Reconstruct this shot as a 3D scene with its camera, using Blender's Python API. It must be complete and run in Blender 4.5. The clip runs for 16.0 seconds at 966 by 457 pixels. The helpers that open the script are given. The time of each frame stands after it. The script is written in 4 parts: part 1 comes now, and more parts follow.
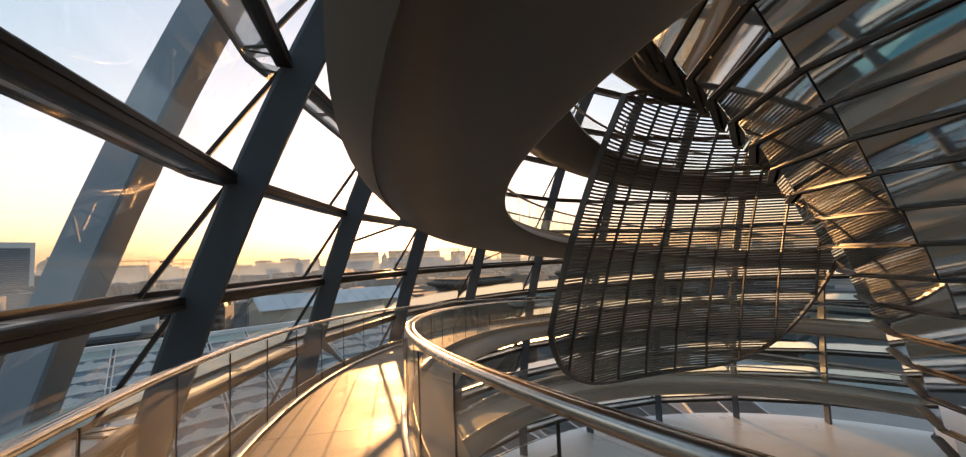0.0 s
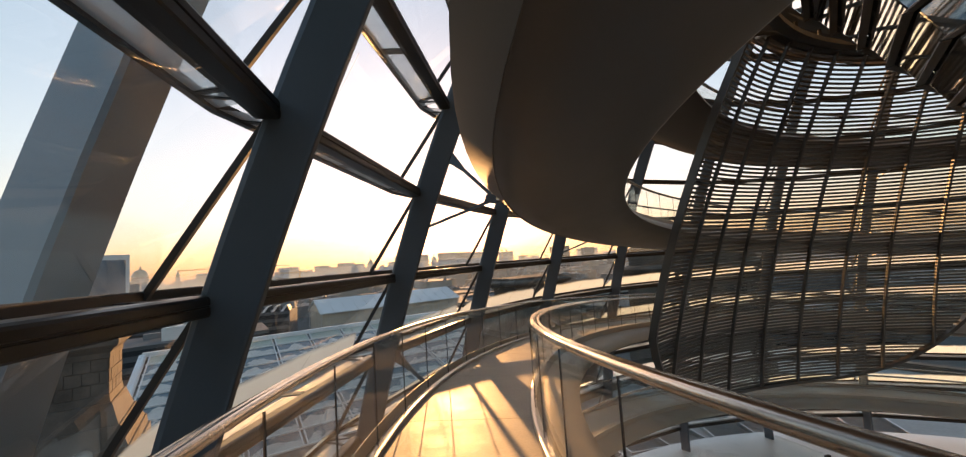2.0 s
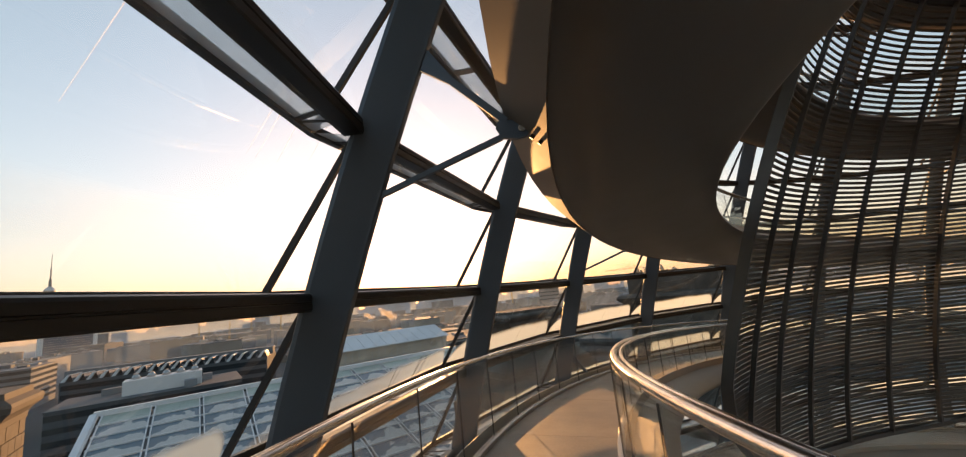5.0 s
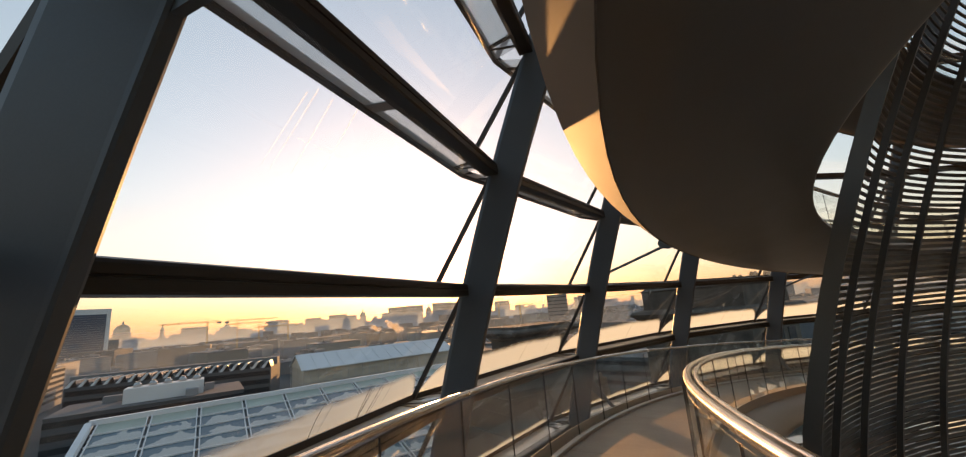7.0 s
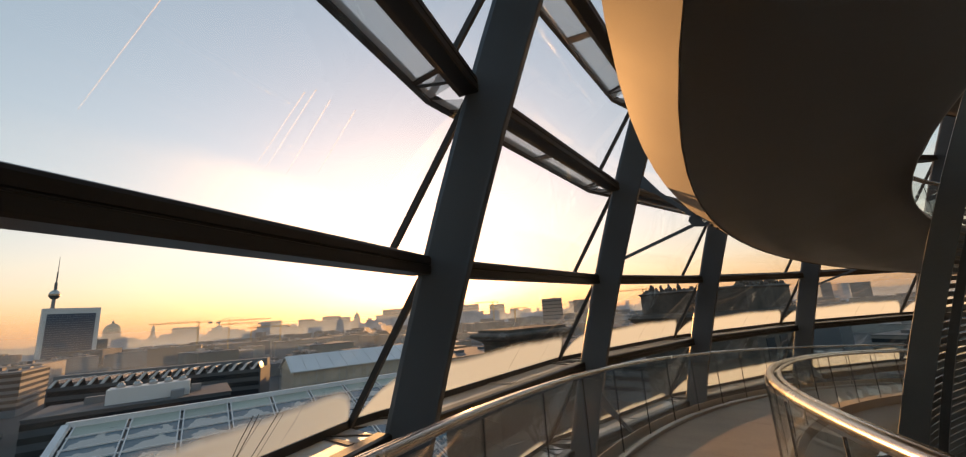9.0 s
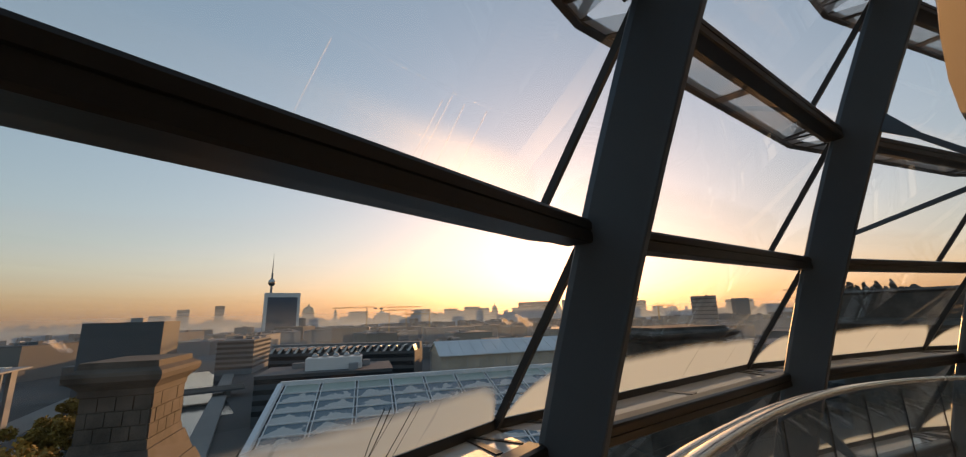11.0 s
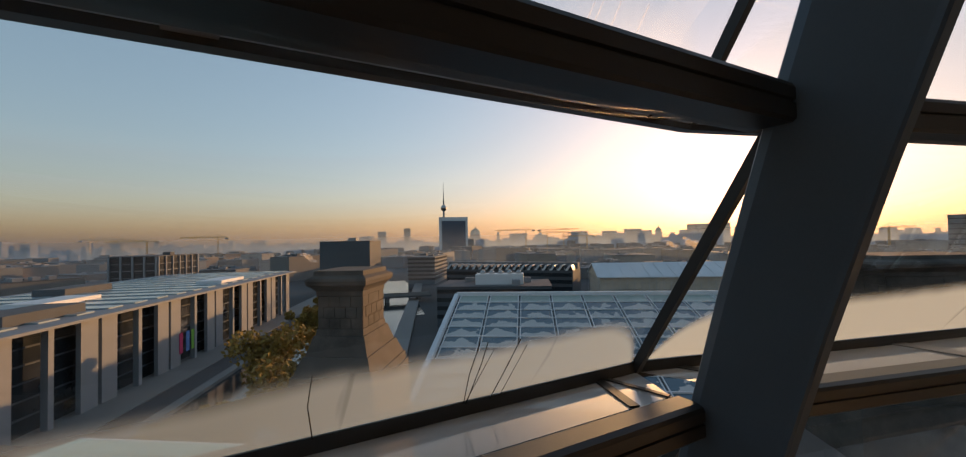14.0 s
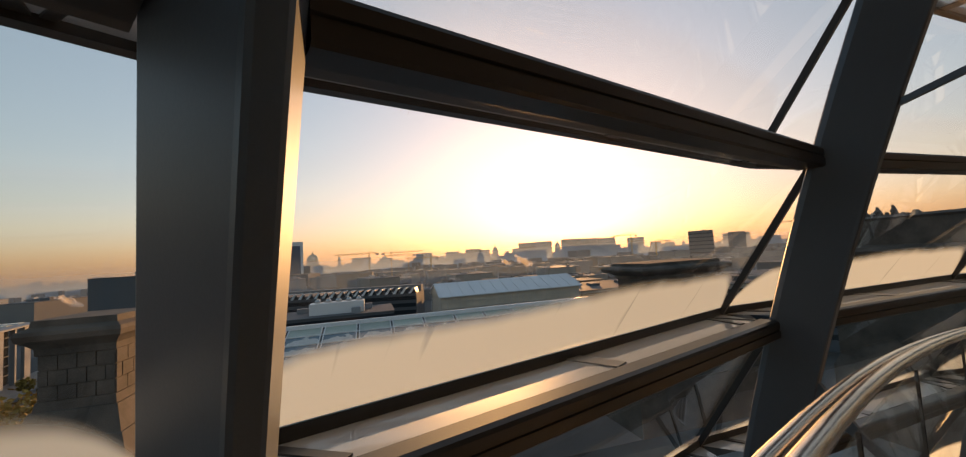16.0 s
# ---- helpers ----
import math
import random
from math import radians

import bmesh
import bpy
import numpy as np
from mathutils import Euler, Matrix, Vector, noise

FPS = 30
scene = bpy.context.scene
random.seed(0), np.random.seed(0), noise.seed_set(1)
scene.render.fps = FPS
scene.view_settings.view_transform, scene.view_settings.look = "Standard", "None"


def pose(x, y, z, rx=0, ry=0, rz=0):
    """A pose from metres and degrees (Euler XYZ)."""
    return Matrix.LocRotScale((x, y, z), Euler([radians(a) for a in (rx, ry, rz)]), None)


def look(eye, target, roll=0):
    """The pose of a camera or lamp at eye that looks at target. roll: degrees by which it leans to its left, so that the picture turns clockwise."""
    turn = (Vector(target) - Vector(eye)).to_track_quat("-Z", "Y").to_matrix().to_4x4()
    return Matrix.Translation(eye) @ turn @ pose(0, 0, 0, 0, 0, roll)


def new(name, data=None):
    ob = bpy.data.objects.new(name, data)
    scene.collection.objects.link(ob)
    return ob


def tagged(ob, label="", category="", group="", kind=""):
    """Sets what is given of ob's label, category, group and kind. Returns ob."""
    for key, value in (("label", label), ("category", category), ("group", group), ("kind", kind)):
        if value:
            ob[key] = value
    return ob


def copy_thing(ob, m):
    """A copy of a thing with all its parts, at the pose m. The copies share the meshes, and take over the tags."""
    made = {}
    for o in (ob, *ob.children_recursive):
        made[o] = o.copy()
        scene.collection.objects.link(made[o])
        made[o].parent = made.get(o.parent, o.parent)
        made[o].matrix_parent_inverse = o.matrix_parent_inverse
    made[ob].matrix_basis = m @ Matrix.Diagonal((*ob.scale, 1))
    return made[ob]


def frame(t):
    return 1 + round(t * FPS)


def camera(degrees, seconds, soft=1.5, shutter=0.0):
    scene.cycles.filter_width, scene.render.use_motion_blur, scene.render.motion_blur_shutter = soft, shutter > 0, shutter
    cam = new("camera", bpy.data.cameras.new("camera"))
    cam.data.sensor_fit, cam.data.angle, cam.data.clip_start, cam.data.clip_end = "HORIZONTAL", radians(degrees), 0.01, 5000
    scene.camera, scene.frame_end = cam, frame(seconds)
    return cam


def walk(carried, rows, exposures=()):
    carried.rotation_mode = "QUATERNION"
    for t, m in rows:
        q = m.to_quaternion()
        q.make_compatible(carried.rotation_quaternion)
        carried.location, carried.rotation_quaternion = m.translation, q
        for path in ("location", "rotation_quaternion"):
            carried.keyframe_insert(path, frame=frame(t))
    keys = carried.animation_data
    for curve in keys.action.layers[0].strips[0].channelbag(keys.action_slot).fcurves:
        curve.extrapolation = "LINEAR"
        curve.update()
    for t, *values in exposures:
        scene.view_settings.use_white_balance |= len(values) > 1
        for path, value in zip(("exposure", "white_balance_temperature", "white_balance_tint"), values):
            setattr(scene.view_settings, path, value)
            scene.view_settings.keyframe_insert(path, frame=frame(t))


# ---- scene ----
cam = camera(101.3, 16.0, soft=1.2)
PATH = [
    (0, pose(9.461, 12.039, 12.479, 94.17, 2.29, 202.47)),
    (0.5, pose(10.010, 11.696, 12.434, 94.33, 1.81, 202.92)),
    (1, pose(10.517, 11.309, 12.384, 94.44, 4.18, 207.36)),
    (1.5, pose(10.984, 10.929, 12.318, 94.48, 4.06, 207.99)),
    (2, pose(11.450, 10.473, 12.263, 94.62, 3.80, 209.37)),
    (2.5, pose(11.906, 10.010, 12.226, 94.83, 3.34, 209.45)),
    (3, pose(12.353, 9.550, 12.210, 94.96, 4.04, 208.44)),
    (3.5, pose(12.780, 8.955, 12.128, 96.15, 4.92, 207.95)),
    (4, pose(13.077, 8.346, 12.060, 97.04, 5.17, 207.31)),
    (4.5, pose(13.372, 7.721, 11.993, 98.43, 5.86, 207.22)),
    (7, pose(14.540, 4.816, 11.743, 101.66, 4.50, 208.77)),
    (7.5, pose(14.778, 4.315, 11.648, 101.78, 3.93, 208.17)),
    (8, pose(14.958, 3.831, 11.591, 101.95, 3.88, 207.59)),
    (10.5, pose(15.786, 2.419, 11.541, 102.97, 3.59, 214.60)),
    (11, pose(15.948, 2.409, 11.492, 102.07, 1.60, 226.98)),
    (11.5, pose(16.040, 2.330, 11.455, 101.17, -0.28, 239.30)),
    (12, pose(16.200, 2.185, 11.480, 97.92, 0.10, 244.52)),
    (12.5, pose(16.280, 2.200, 11.486, 96.15, 0.75, 249.63)),
    (13, pose(16.333, 2.156, 11.478, 92.41, 1.15, 250.59)),
    (13.5, pose(16.348, 2.070, 11.478, 91.76, 1.45, 250.58)),
    (14, pose(16.315, 1.840, 11.474, 91.52, 1.20, 249.22)),
    (14.5, pose(16.348, 1.490, 11.430, 90.95, 2.25, 238.82)),
    (15, pose(16.358, 1.032, 11.402, 91.90, 2.75, 232.03)),
    (15.5, pose(16.311, 0.536, 11.397, 92.70, 3.08, 231.12)),
    (16, pose(16.366, 0.038, 11.360, 93.85, 3.60, 227.17)),
]
walk(cam, PATH, exposures=[(0.0, 1.38, 6800, 23), (4.0, 1.26, 6900, 23), (8.0, 1.18, 7150, 24), (11.0, 0.64, 6550, 21), (12.5, 0.57, 6150, 20), (14.0, 0.62, 6200, 20), (14.6, 0.72, 6750, 22), (16.0, 0.74, 6850, 23)])

# ---- light ----
SUN_AZ, SUN_EL = -54.6, 4.0
world = bpy.data.worlds.new("sky")
scene.world = world
world.use_nodes = True
wn = world.node_tree
sky = wn.nodes.new("ShaderNodeTexSky")
sky.sky_type = "NISHITA"
sky.sun_disc = False
sky.sun_elevation, sky.sun_rotation = radians(SUN_EL), radians(90 - SUN_AZ)
sky.altitude, sky.air_density, sky.dust_density, sky.ozone_density = 60, 1.15, 1.8, 2.2
soften = wn.nodes.new("ShaderNodeGamma")
soften.inputs["Gamma"].default_value = 0.68
wn.links.new(sky.outputs["Color"], soften.inputs["Color"])
warm = wn.nodes.new("ShaderNodeHueSaturation")
warm.inputs["Hue"].default_value, warm.inputs["Saturation"].default_value = 0.481, 0.97
wn.links.new(soften.outputs["Color"], warm.inputs["Color"])
wn.links.new(warm.outputs["Color"], wn.nodes["Background"].inputs["Color"])
wn.nodes["Background"].inputs["Strength"].default_value = 0.255
sun_dir = Vector((math.cos(radians(SUN_AZ)) * math.cos(radians(SUN_EL)), math.sin(radians(SUN_AZ)) * math.cos(radians(SUN_EL)), math.sin(radians(SUN_EL))))
sun_data = bpy.data.lights.new("sun", "SUN")
sun_data.energy, sun_data.angle, sun_data.color = 2.9, radians(0.5), (1.0, 0.53, 0.18)
sun = new("sun", sun_data)
sun.matrix_world = look(sun_dir * 200, (0, 0, 0))


# ---- materials ----
def shader(name):
    m = bpy.data.materials.new(name)
    m.use_nodes = True
    nt = m.node_tree
    return m, nt, nt.nodes["Principled BSDF"]


def node(nt, kind, **values):
    n = nt.nodes.new(kind)
    for key, value in values.items():
        n.inputs[key.replace("_", " ")].default_value = value
    return n


def surface(name, colour, dark=0.75, rough=0.5, metal=0.0, scale=3.0, fine=60.0, bump=0.05, vary=0.0, spread=0.1, coat=0.0):
    """A worn surface: colour varied at two scales, roughness varied, fine relief, and a shift from piece to piece."""
    m, nt, b = shader(name)
    tc = nt.nodes.new("ShaderNodeTexCoord")
    big = node(nt, "ShaderNodeTexNoise", Scale=scale, Detail=5.0, Roughness=0.6)
    small = node(nt, "ShaderNodeTexNoise", Scale=fine, Detail=3.0)
    for n in (big, small):
        nt.links.new(tc.outputs["Object"], n.inputs["Vector"])
    ramp = nt.nodes.new("ShaderNodeValToRGB")
    ramp.color_ramp.elements[0].position, ramp.color_ramp.elements[1].position = 0.3, 0.7
    ramp.color_ramp.elements[0].color = (*[c * dark for c in colour], 1)
    ramp.color_ramp.elements[1].color = (*colour, 1)
    mixed = node(nt, "ShaderNodeMath")
    mixed.operation = "MULTIPLY_ADD"
    mixed.inputs[1].default_value, mixed.inputs[2].default_value = 0.35, 0.33
    nt.links.new(small.outputs["Fac"], mixed.inputs[0])
    add = node(nt, "ShaderNodeMath")
    add.operation = "ADD"
    nt.links.new(mixed.outputs[0], add.inputs[0])
    off = node(nt, "ShaderNodeMath")
    off.operation = "SUBTRACT"
    off.inputs[1].default_value = 0.5
    nt.links.new(big.outputs["Fac"], off.inputs[0])
    nt.links.new(off.outputs[0], add.inputs[1])
    nt.links.new(add.outputs[0], ramp.inputs[0])
    out = ramp.outputs["Color"]
    if vary:
        info = nt.nodes.new("ShaderNodeObjectInfo")
        hsv = nt.nodes.new("ShaderNodeHueSaturation")
        rng = node(nt, "ShaderNodeMapRange")
        rng.inputs["To Min"].default_value, rng.inputs["To Max"].default_value = 1 - vary, 1 + vary
        nt.links.new(info.outputs["Random"], rng.inputs["Value"])
        nt.links.new(rng.outputs["Result"], hsv.inputs["Value"])
        nt.links.new(out, hsv.inputs["Color"])
        out = hsv.outputs["Color"]
    nt.links.new(out, b.inputs["Base Color"])
    rr = node(nt, "ShaderNodeMapRange")
    rr.inputs["To Min"].default_value, rr.inputs["To Max"].default_value = max(rough - spread, 0.02), min(rough + spread, 1)
    nt.links.new(big.outputs["Fac"], rr.inputs["Value"])
    nt.links.new(rr.outputs["Result"], b.inputs["Roughness"])
    b.inputs["Metallic"].default_value = metal
    b.inputs["Coat Weight"].default_value = coat
    if bump:
        bp = node(nt, "ShaderNodeBump", Strength=bump, Distance=0.02)
        nt.links.new(small.outputs["Fac"], bp.inputs["Height"])
        nt.links.new(bp.outputs["Normal"], b.inputs["Normal"])
    return m


def glazing(name, tint=(0.97, 0.98, 0.98), fog=0.0, gloss=1.0, frost=0.0):
    """Clear architectural glass: transparent with a Fresnel gloss; with fog, breath of condensation on the foot of the pane."""
    m, nt, b = shader(name)
    nt.nodes.remove(b)
    out = nt.nodes["Material Output"]
    clear = node(nt, "ShaderNodeBsdfTransparent", Color=(*tint, 1))
    shine = node(nt, "ShaderNodeBsdfGlossy", Color=(1, 1, 1, 1), Roughness=0.02)
    face = node(nt, "ShaderNodeLayerWeight", Blend=0.5)
    steep = node(nt, "ShaderNodeMath")
    steep.operation = "POWER"
    steep.inputs[1].default_value = 2.5
    nt.links.new(face.outputs["Facing"], steep.inputs[0])
    lessen = node(nt, "ShaderNodeMath")
    lessen.operation = "MULTIPLY_ADD"
    lessen.inputs[1].default_value, lessen.inputs[2].default_value = 0.8 * gloss, 0.05 * gloss
    nt.links.new(steep.outputs[0], lessen.inputs[0])
    mix = nt.nodes.new("ShaderNodeMixShader")
    nt.links.new(lessen.outputs[0], mix.inputs[0])
    nt.links.new(clear.outputs[0], mix.inputs[1])
    nt.links.new(shine.outputs[0], mix.inputs[2])
    last = mix
    if frost:
        thin = node(nt, "ShaderNodeBsdfTranslucent", Color=(0.8, 0.82, 0.83, 1))
        pale = node(nt, "ShaderNodeBsdfDiffuse", Color=(0.7, 0.72, 0.73, 1))
        milk = node(nt, "ShaderNodeMixShader", Fac=0.45)
        nt.links.new(thin.outputs[0], milk.inputs[1])
        nt.links.new(pale.outputs[0], milk.inputs[2])
        last = node(nt, "ShaderNodeMixShader", Fac=frost)
        nt.links.new(mix.outputs[0], last.inputs[1])
        nt.links.new(milk.outputs[0], last.inputs[2])
    if fog:
        uv = nt.nodes.new("ShaderNodeUVMap")
        sep = nt.nodes.new("ShaderNodeSeparateXYZ")
        nt.links.new(uv.outputs[0], sep.inputs[0])
        tc = nt.nodes.new("ShaderNodeTexCoord")
        info = nt.nodes.new("ShaderNodeObjectInfo")
        wave = node(nt, "ShaderNodeTexNoise", Scale=1.3, Detail=3.0)
        nt.links.new(tc.outputs["Object"], wave.inputs["Vector"])

        def calc(op, a, b2, c=None):
            n = node(nt, "ShaderNodeMath")
            n.operation = op
            for i, v in enumerate((a, b2, c)):
                if v is None:
                    continue
                if isinstance(v, (int, float)):
                    n.inputs[i].default_value = v
                else:
                    nt.links.new(v, n.inputs[i])
            return n.outputs[0]
        # height of the mist: sinks towards the sides of the pane, uneven along it
        side = calc("ABSOLUTE", calc("SUBTRACT", sep.outputs["X"], 0.5), 0)
        corner = calc("POWER", calc("MULTIPLY", side, 2.08), 14.0)
        own = nt.nodes.new("ShaderNodeSeparateColor")
        nt.links.new(info.outputs["Color"], own.inputs[0])
        level = calc("SUBTRACT", own.outputs[0], calc("MULTIPLY", own.outputs[1], sep.outputs["X"]))
        level = calc("ADD", level, calc("MULTIPLY_ADD", wave.outputs["Fac"], 0.10, -0.05))
        level = calc("SUBTRACT", level, calc("MULTIPLY", corner, 0.22))
        deep = calc("MULTIPLY", calc("SUBTRACT", level, sep.outputs["Y"]), 11.0)
        mask = node(nt, "ShaderNodeMapRange")
        mask.interpolation_type = "SMOOTHSTEP"
        mask.inputs["To Max"].default_value = fog
        nt.links.new(deep, mask.inputs["Value"])
        runs = node(nt, "ShaderNodeTexNoise", Scale=1.0, Detail=2.0)
        squeeze = nt.nodes.new("ShaderNodeMapping")
        squeeze.inputs["Scale"].default_value = (46, 1.2, 1)
        nt.links.new(uv.outputs[0], squeeze.inputs["Vector"])
        nt.links.new(squeeze.outputs[0], runs.inputs["Vector"])
        run = node(nt, "ShaderNodeMapRange")
        run.inputs["From Min"].default_value, run.inputs["From Max"].default_value = 0.66, 0.72
        run.inputs["To Min"].default_value, run.inputs["To Max"].default_value = 1.0, 0.72
        nt.links.new(runs.outputs["Fac"], run.inputs["Value"])
        thinner = calc("SUBTRACT", 1.0, calc("MULTIPLY", own.outputs[2], sep.outputs["X"]))
        misted = calc("MULTIPLY", calc("MULTIPLY", mask.outputs["Result"], thinner), run.outputs["Result"])
        veil = node(nt, "ShaderNodeBsdfTranslucent", Color=(0.83, 0.96, 0.95, 1))
        white = node(nt, "ShaderNodeBsdfRefraction", Color=(0.94, 0.98, 0.96, 1), Roughness=0.6, IOR=1.45)
        both = nt.nodes.new("ShaderNodeMixShader")
        both.inputs[0].default_value = 0.46
        nt.links.new(veil.outputs[0], both.inputs[1])
        nt.links.new(white.outputs[0], both.inputs[2])
        last = nt.nodes.new("ShaderNodeMixShader")
        nt.links.new(misted, last.inputs[0])
        nt.links.new(mix.outputs[0], last.inputs[1])
        nt.links.new(both.outputs[0], last.inputs[2])
    nt.links.new(last.outputs[0], out.inputs["Surface"])
    return m


M_RIB = surface("rib_paint", (0.072, 0.096, 0.125), 0.85, 0.42, 0.3, 0.8, 90, 0.02)
M_BEAM = surface("beam_paint", (0.026, 0.0255, 0.025), 0.8, 0.38, 0.2, 1.0, 80, 0.02)
M_TIE = surface("tie_plate", (0.20, 0.20, 0.205), 0.85, 0.45, 0.3, 1.5, 80, 0.02)
# Rib blue-grey made lighter: the open skylight outside is put into this colour.
M_GANTRY = surface("gantry_skylit_tone", (0.24, 0.31, 0.38), 0.85, 0.5, 0.1, 0.8, 60, 0.02)
M_MULL = surface("gasket_black", (0.02, 0.02, 0.021), 0.8, 0.5, 0, 2, 90, 0.02)
M_PANE = glazing("misted_glass", fog=0.93, gloss=0.5)
M_PANE_THIN = glazing("faintly_misted_glass", fog=0.14, gloss=0.6)
M_CLEAR = glazing("clear_glass")
M_LEDGE = glazing("ledge_glass", (0.86, 0.9, 0.9), frost=0.45)
# Teal glass; the tint also carries blue skylight on the shaded terrace beyond.
M_LOWPANE = glazing("teal_skylit_glass", (0.84, 0.93, 0.95), fog=0.85, gloss=0.45)
M_BAL = glazing("balustrade_glass", (0.97, 0.985, 0.98), gloss=0.4)
M_DECK = surface("ramp_floor", (0.34, 0.30, 0.25), 0.66, 0.6, 0, 1.3, 40, 0.08, spread=0.2)
# Underside shade is put into the soffit colour; fascia darkened against sun glare.
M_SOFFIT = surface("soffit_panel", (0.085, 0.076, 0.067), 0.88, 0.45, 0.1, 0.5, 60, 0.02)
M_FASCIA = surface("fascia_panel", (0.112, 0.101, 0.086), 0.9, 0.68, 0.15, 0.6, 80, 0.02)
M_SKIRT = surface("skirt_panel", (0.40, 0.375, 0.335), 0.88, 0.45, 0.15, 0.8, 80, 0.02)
M_STEEL = surface("brushed_steel", (0.55, 0.53, 0.5), 0.85, 0.24, 1.0, 2, 140, 0.02)
M_KERB = surface("kerb_steel", (0.45, 0.43, 0.40), 0.8, 0.33, 0.8, 2, 100, 0.02)
M_SLAT = surface("slat_grey", (0.12, 0.115, 0.11), 0.8, 0.4, 0.5, 1, 60, 0.02)
M_SHIELD = surface("shield_frame", (0.10, 0.10, 0.10), 0.8, 0.4, 0.4, 1, 60, 0.02)
M_MIRROR = surface("mirror_glass", (0.80, 0.83, 0.84), 0.97, 0.04, 1.0, 0.6, 20, 0.0, spread=0.02)
M_FIN = surface("fin_dark", (0.07, 0.065, 0.06), 0.8, 0.35, 0.4, 2, 60, 0.02)
M_HALL_FLOOR = surface("pale_floor", (0.84, 0.83, 0.82), 0.85, 0.3, 0, 0.4, 20, 0.02)
M_GROUND = surface("ground_mix", (0.05, 0.053, 0.053), 0.6, 0.85, 0, 0.02, 0.6, 0.1)
M_STONE = surface("weathered_sandstone", (0.12, 0.10, 0.082), 0.25, 0.85, 0, 0.5, 14, 0.4)
M_CITY = [surface("render_%s" % n, c, 0.8, 0.8, 0, 0.08, 1.0, 0.1, vary=0.25) for n, c in (("grey", (0.15, 0.16, 0.17)), ("cream", (0.22, 0.212, 0.195)), ("brick", (0.15, 0.115, 0.095)), ("slate", (0.075, 0.088, 0.10)))]
M_ROOF = surface("roof_felt", (0.095, 0.105, 0.115), 0.7, 0.8, 0, 0.1, 2, 0.1, vary=0.3)
M_DARKGLASS = surface("dark_glazing", (0.02, 0.025, 0.03), 0.8, 0.12, 0, 0.3, 3, 0.0)
M_CONCRETE = surface("pale_concrete", (0.235, 0.248, 0.265), 0.85, 0.75, 0, 0.2, 4, 0.1)


# ---- mesh helpers ----
def mesh_ob(name, bm, material, parent=None, label="", smooth=False):
    me = bpy.data.meshes.new(name)
    bmesh.ops.recalc_face_normals(bm, faces=bm.faces)
    bm.to_mesh(me)
    bm.free()
    for mat in material if isinstance(material, (list, tuple)) else [material]:
        me.materials.append(mat)
    if smooth:
        me.shade_smooth()
        me.set_sharp_from_angle(angle=radians(48))
    ob = new(name, me)
    if parent:
        ob.parent = parent
    if label:
        ob["label"] = label
    return ob


part = mesh_ob


def thing(name, label, category, kind="", group="", at=(0, 0, 0)):
    ob = new(name)
    ob.location = at
    return tagged(ob, label, category, group, kind)


def box(bm, x0, x1, y0, y1, z0, z1, m=None):
    vs = [bm.verts.new((x, y, z)) for x in (x0, x1) for y in (y0, y1) for z in (z0, z1)]
    if m is not None:
        for v in vs:
            v.co = m @ v.co
    for f in ((0, 1, 3, 2), (4, 6, 7, 5), (0, 4, 5, 1), (2, 3, 7, 6), (0, 2, 6, 4), (1, 5, 7, 3)):
        bm.faces.new([vs[i] for i in f])
    return vs


def bar(bm, a, b, w, h, up=(0, 0, 1), w2=None, h2=None):
    """A straight bar from a to b, w wide and h high, tapering to w2, h2."""
    a, b, up = Vector(a), Vector(b), Vector(up)
    d = (b - a).normalized()
    s = d.cross(up)
    s = s.normalized() if s.length > 1e-4 else Vector((1, 0, 0))
    u = s.cross(d)
    rings = []
    for p, ww, hh in ((a, w, h), (b, w2 or w, h2 or h)):
        rings.append([bm.verts.new(p + s * (i * ww / 2) + u * (j * hh / 2)) for i, j in ((-1, -1), (1, -1), (1, 1), (-1, 1))])
    loft(bm, rings, True)


def loft(bm, rings, caps=False, closed=True):
    n = len(rings[0])
    for a, b in zip(rings, rings[1:]):
        for i in range(n if closed else n - 1):
            bm.faces.new((a[i], a[(i + 1) % n], b[(i + 1) % n], b[i]))
    if caps:
        bm.faces.new(rings[0][::-1])
        bm.faces.new(rings[-1])


def tube(bm, pts, r, n=8):
    rings = []
    for i, p in enumerate(pts):
        d = (Vector(pts[min(i + 1, len(pts) - 1)]) - Vector(pts[max(i - 1, 0)])).normalized()
        s = d.cross(Vector((0, 0, 1)))
        s = s.normalized() if s.length > 1e-4 else Vector((1, 0, 0))
        u = s.cross(d)
        rings.append([bm.verts.new(Vector(p) + s * (r * math.cos(k * math.tau / n)) + u * (r * math.sin(k * math.tau / n))) for k in range(n)])
    loft(bm, rings, True)


def polar(r, deg, z):
    return Vector((r * math.cos(radians(deg)), r * math.sin(radians(deg)), z))


# ---- the dome: 24 ribs, rings of glass between them ----
FLOOR_Z, GROUND_Z = 1.5, -24.0
STEP = 1.57
RINGS = range(-6, 8)


def rdome(z):
    d = (z - 12) / STEP
    return 17.5 - 0.545 * d - 0.042 * d * d - 0.012 * max(d - 3, 0) ** 3


def ring_z(j):
    return 12 + (1.65 if j > 0 else STEP) * j


RIB_W = 0.36
HALF = math.degrees(RIB_W / 2 / 17.5)
RIB0 = -HALF          # azimuth of the rib whose flank is at azimuth 0


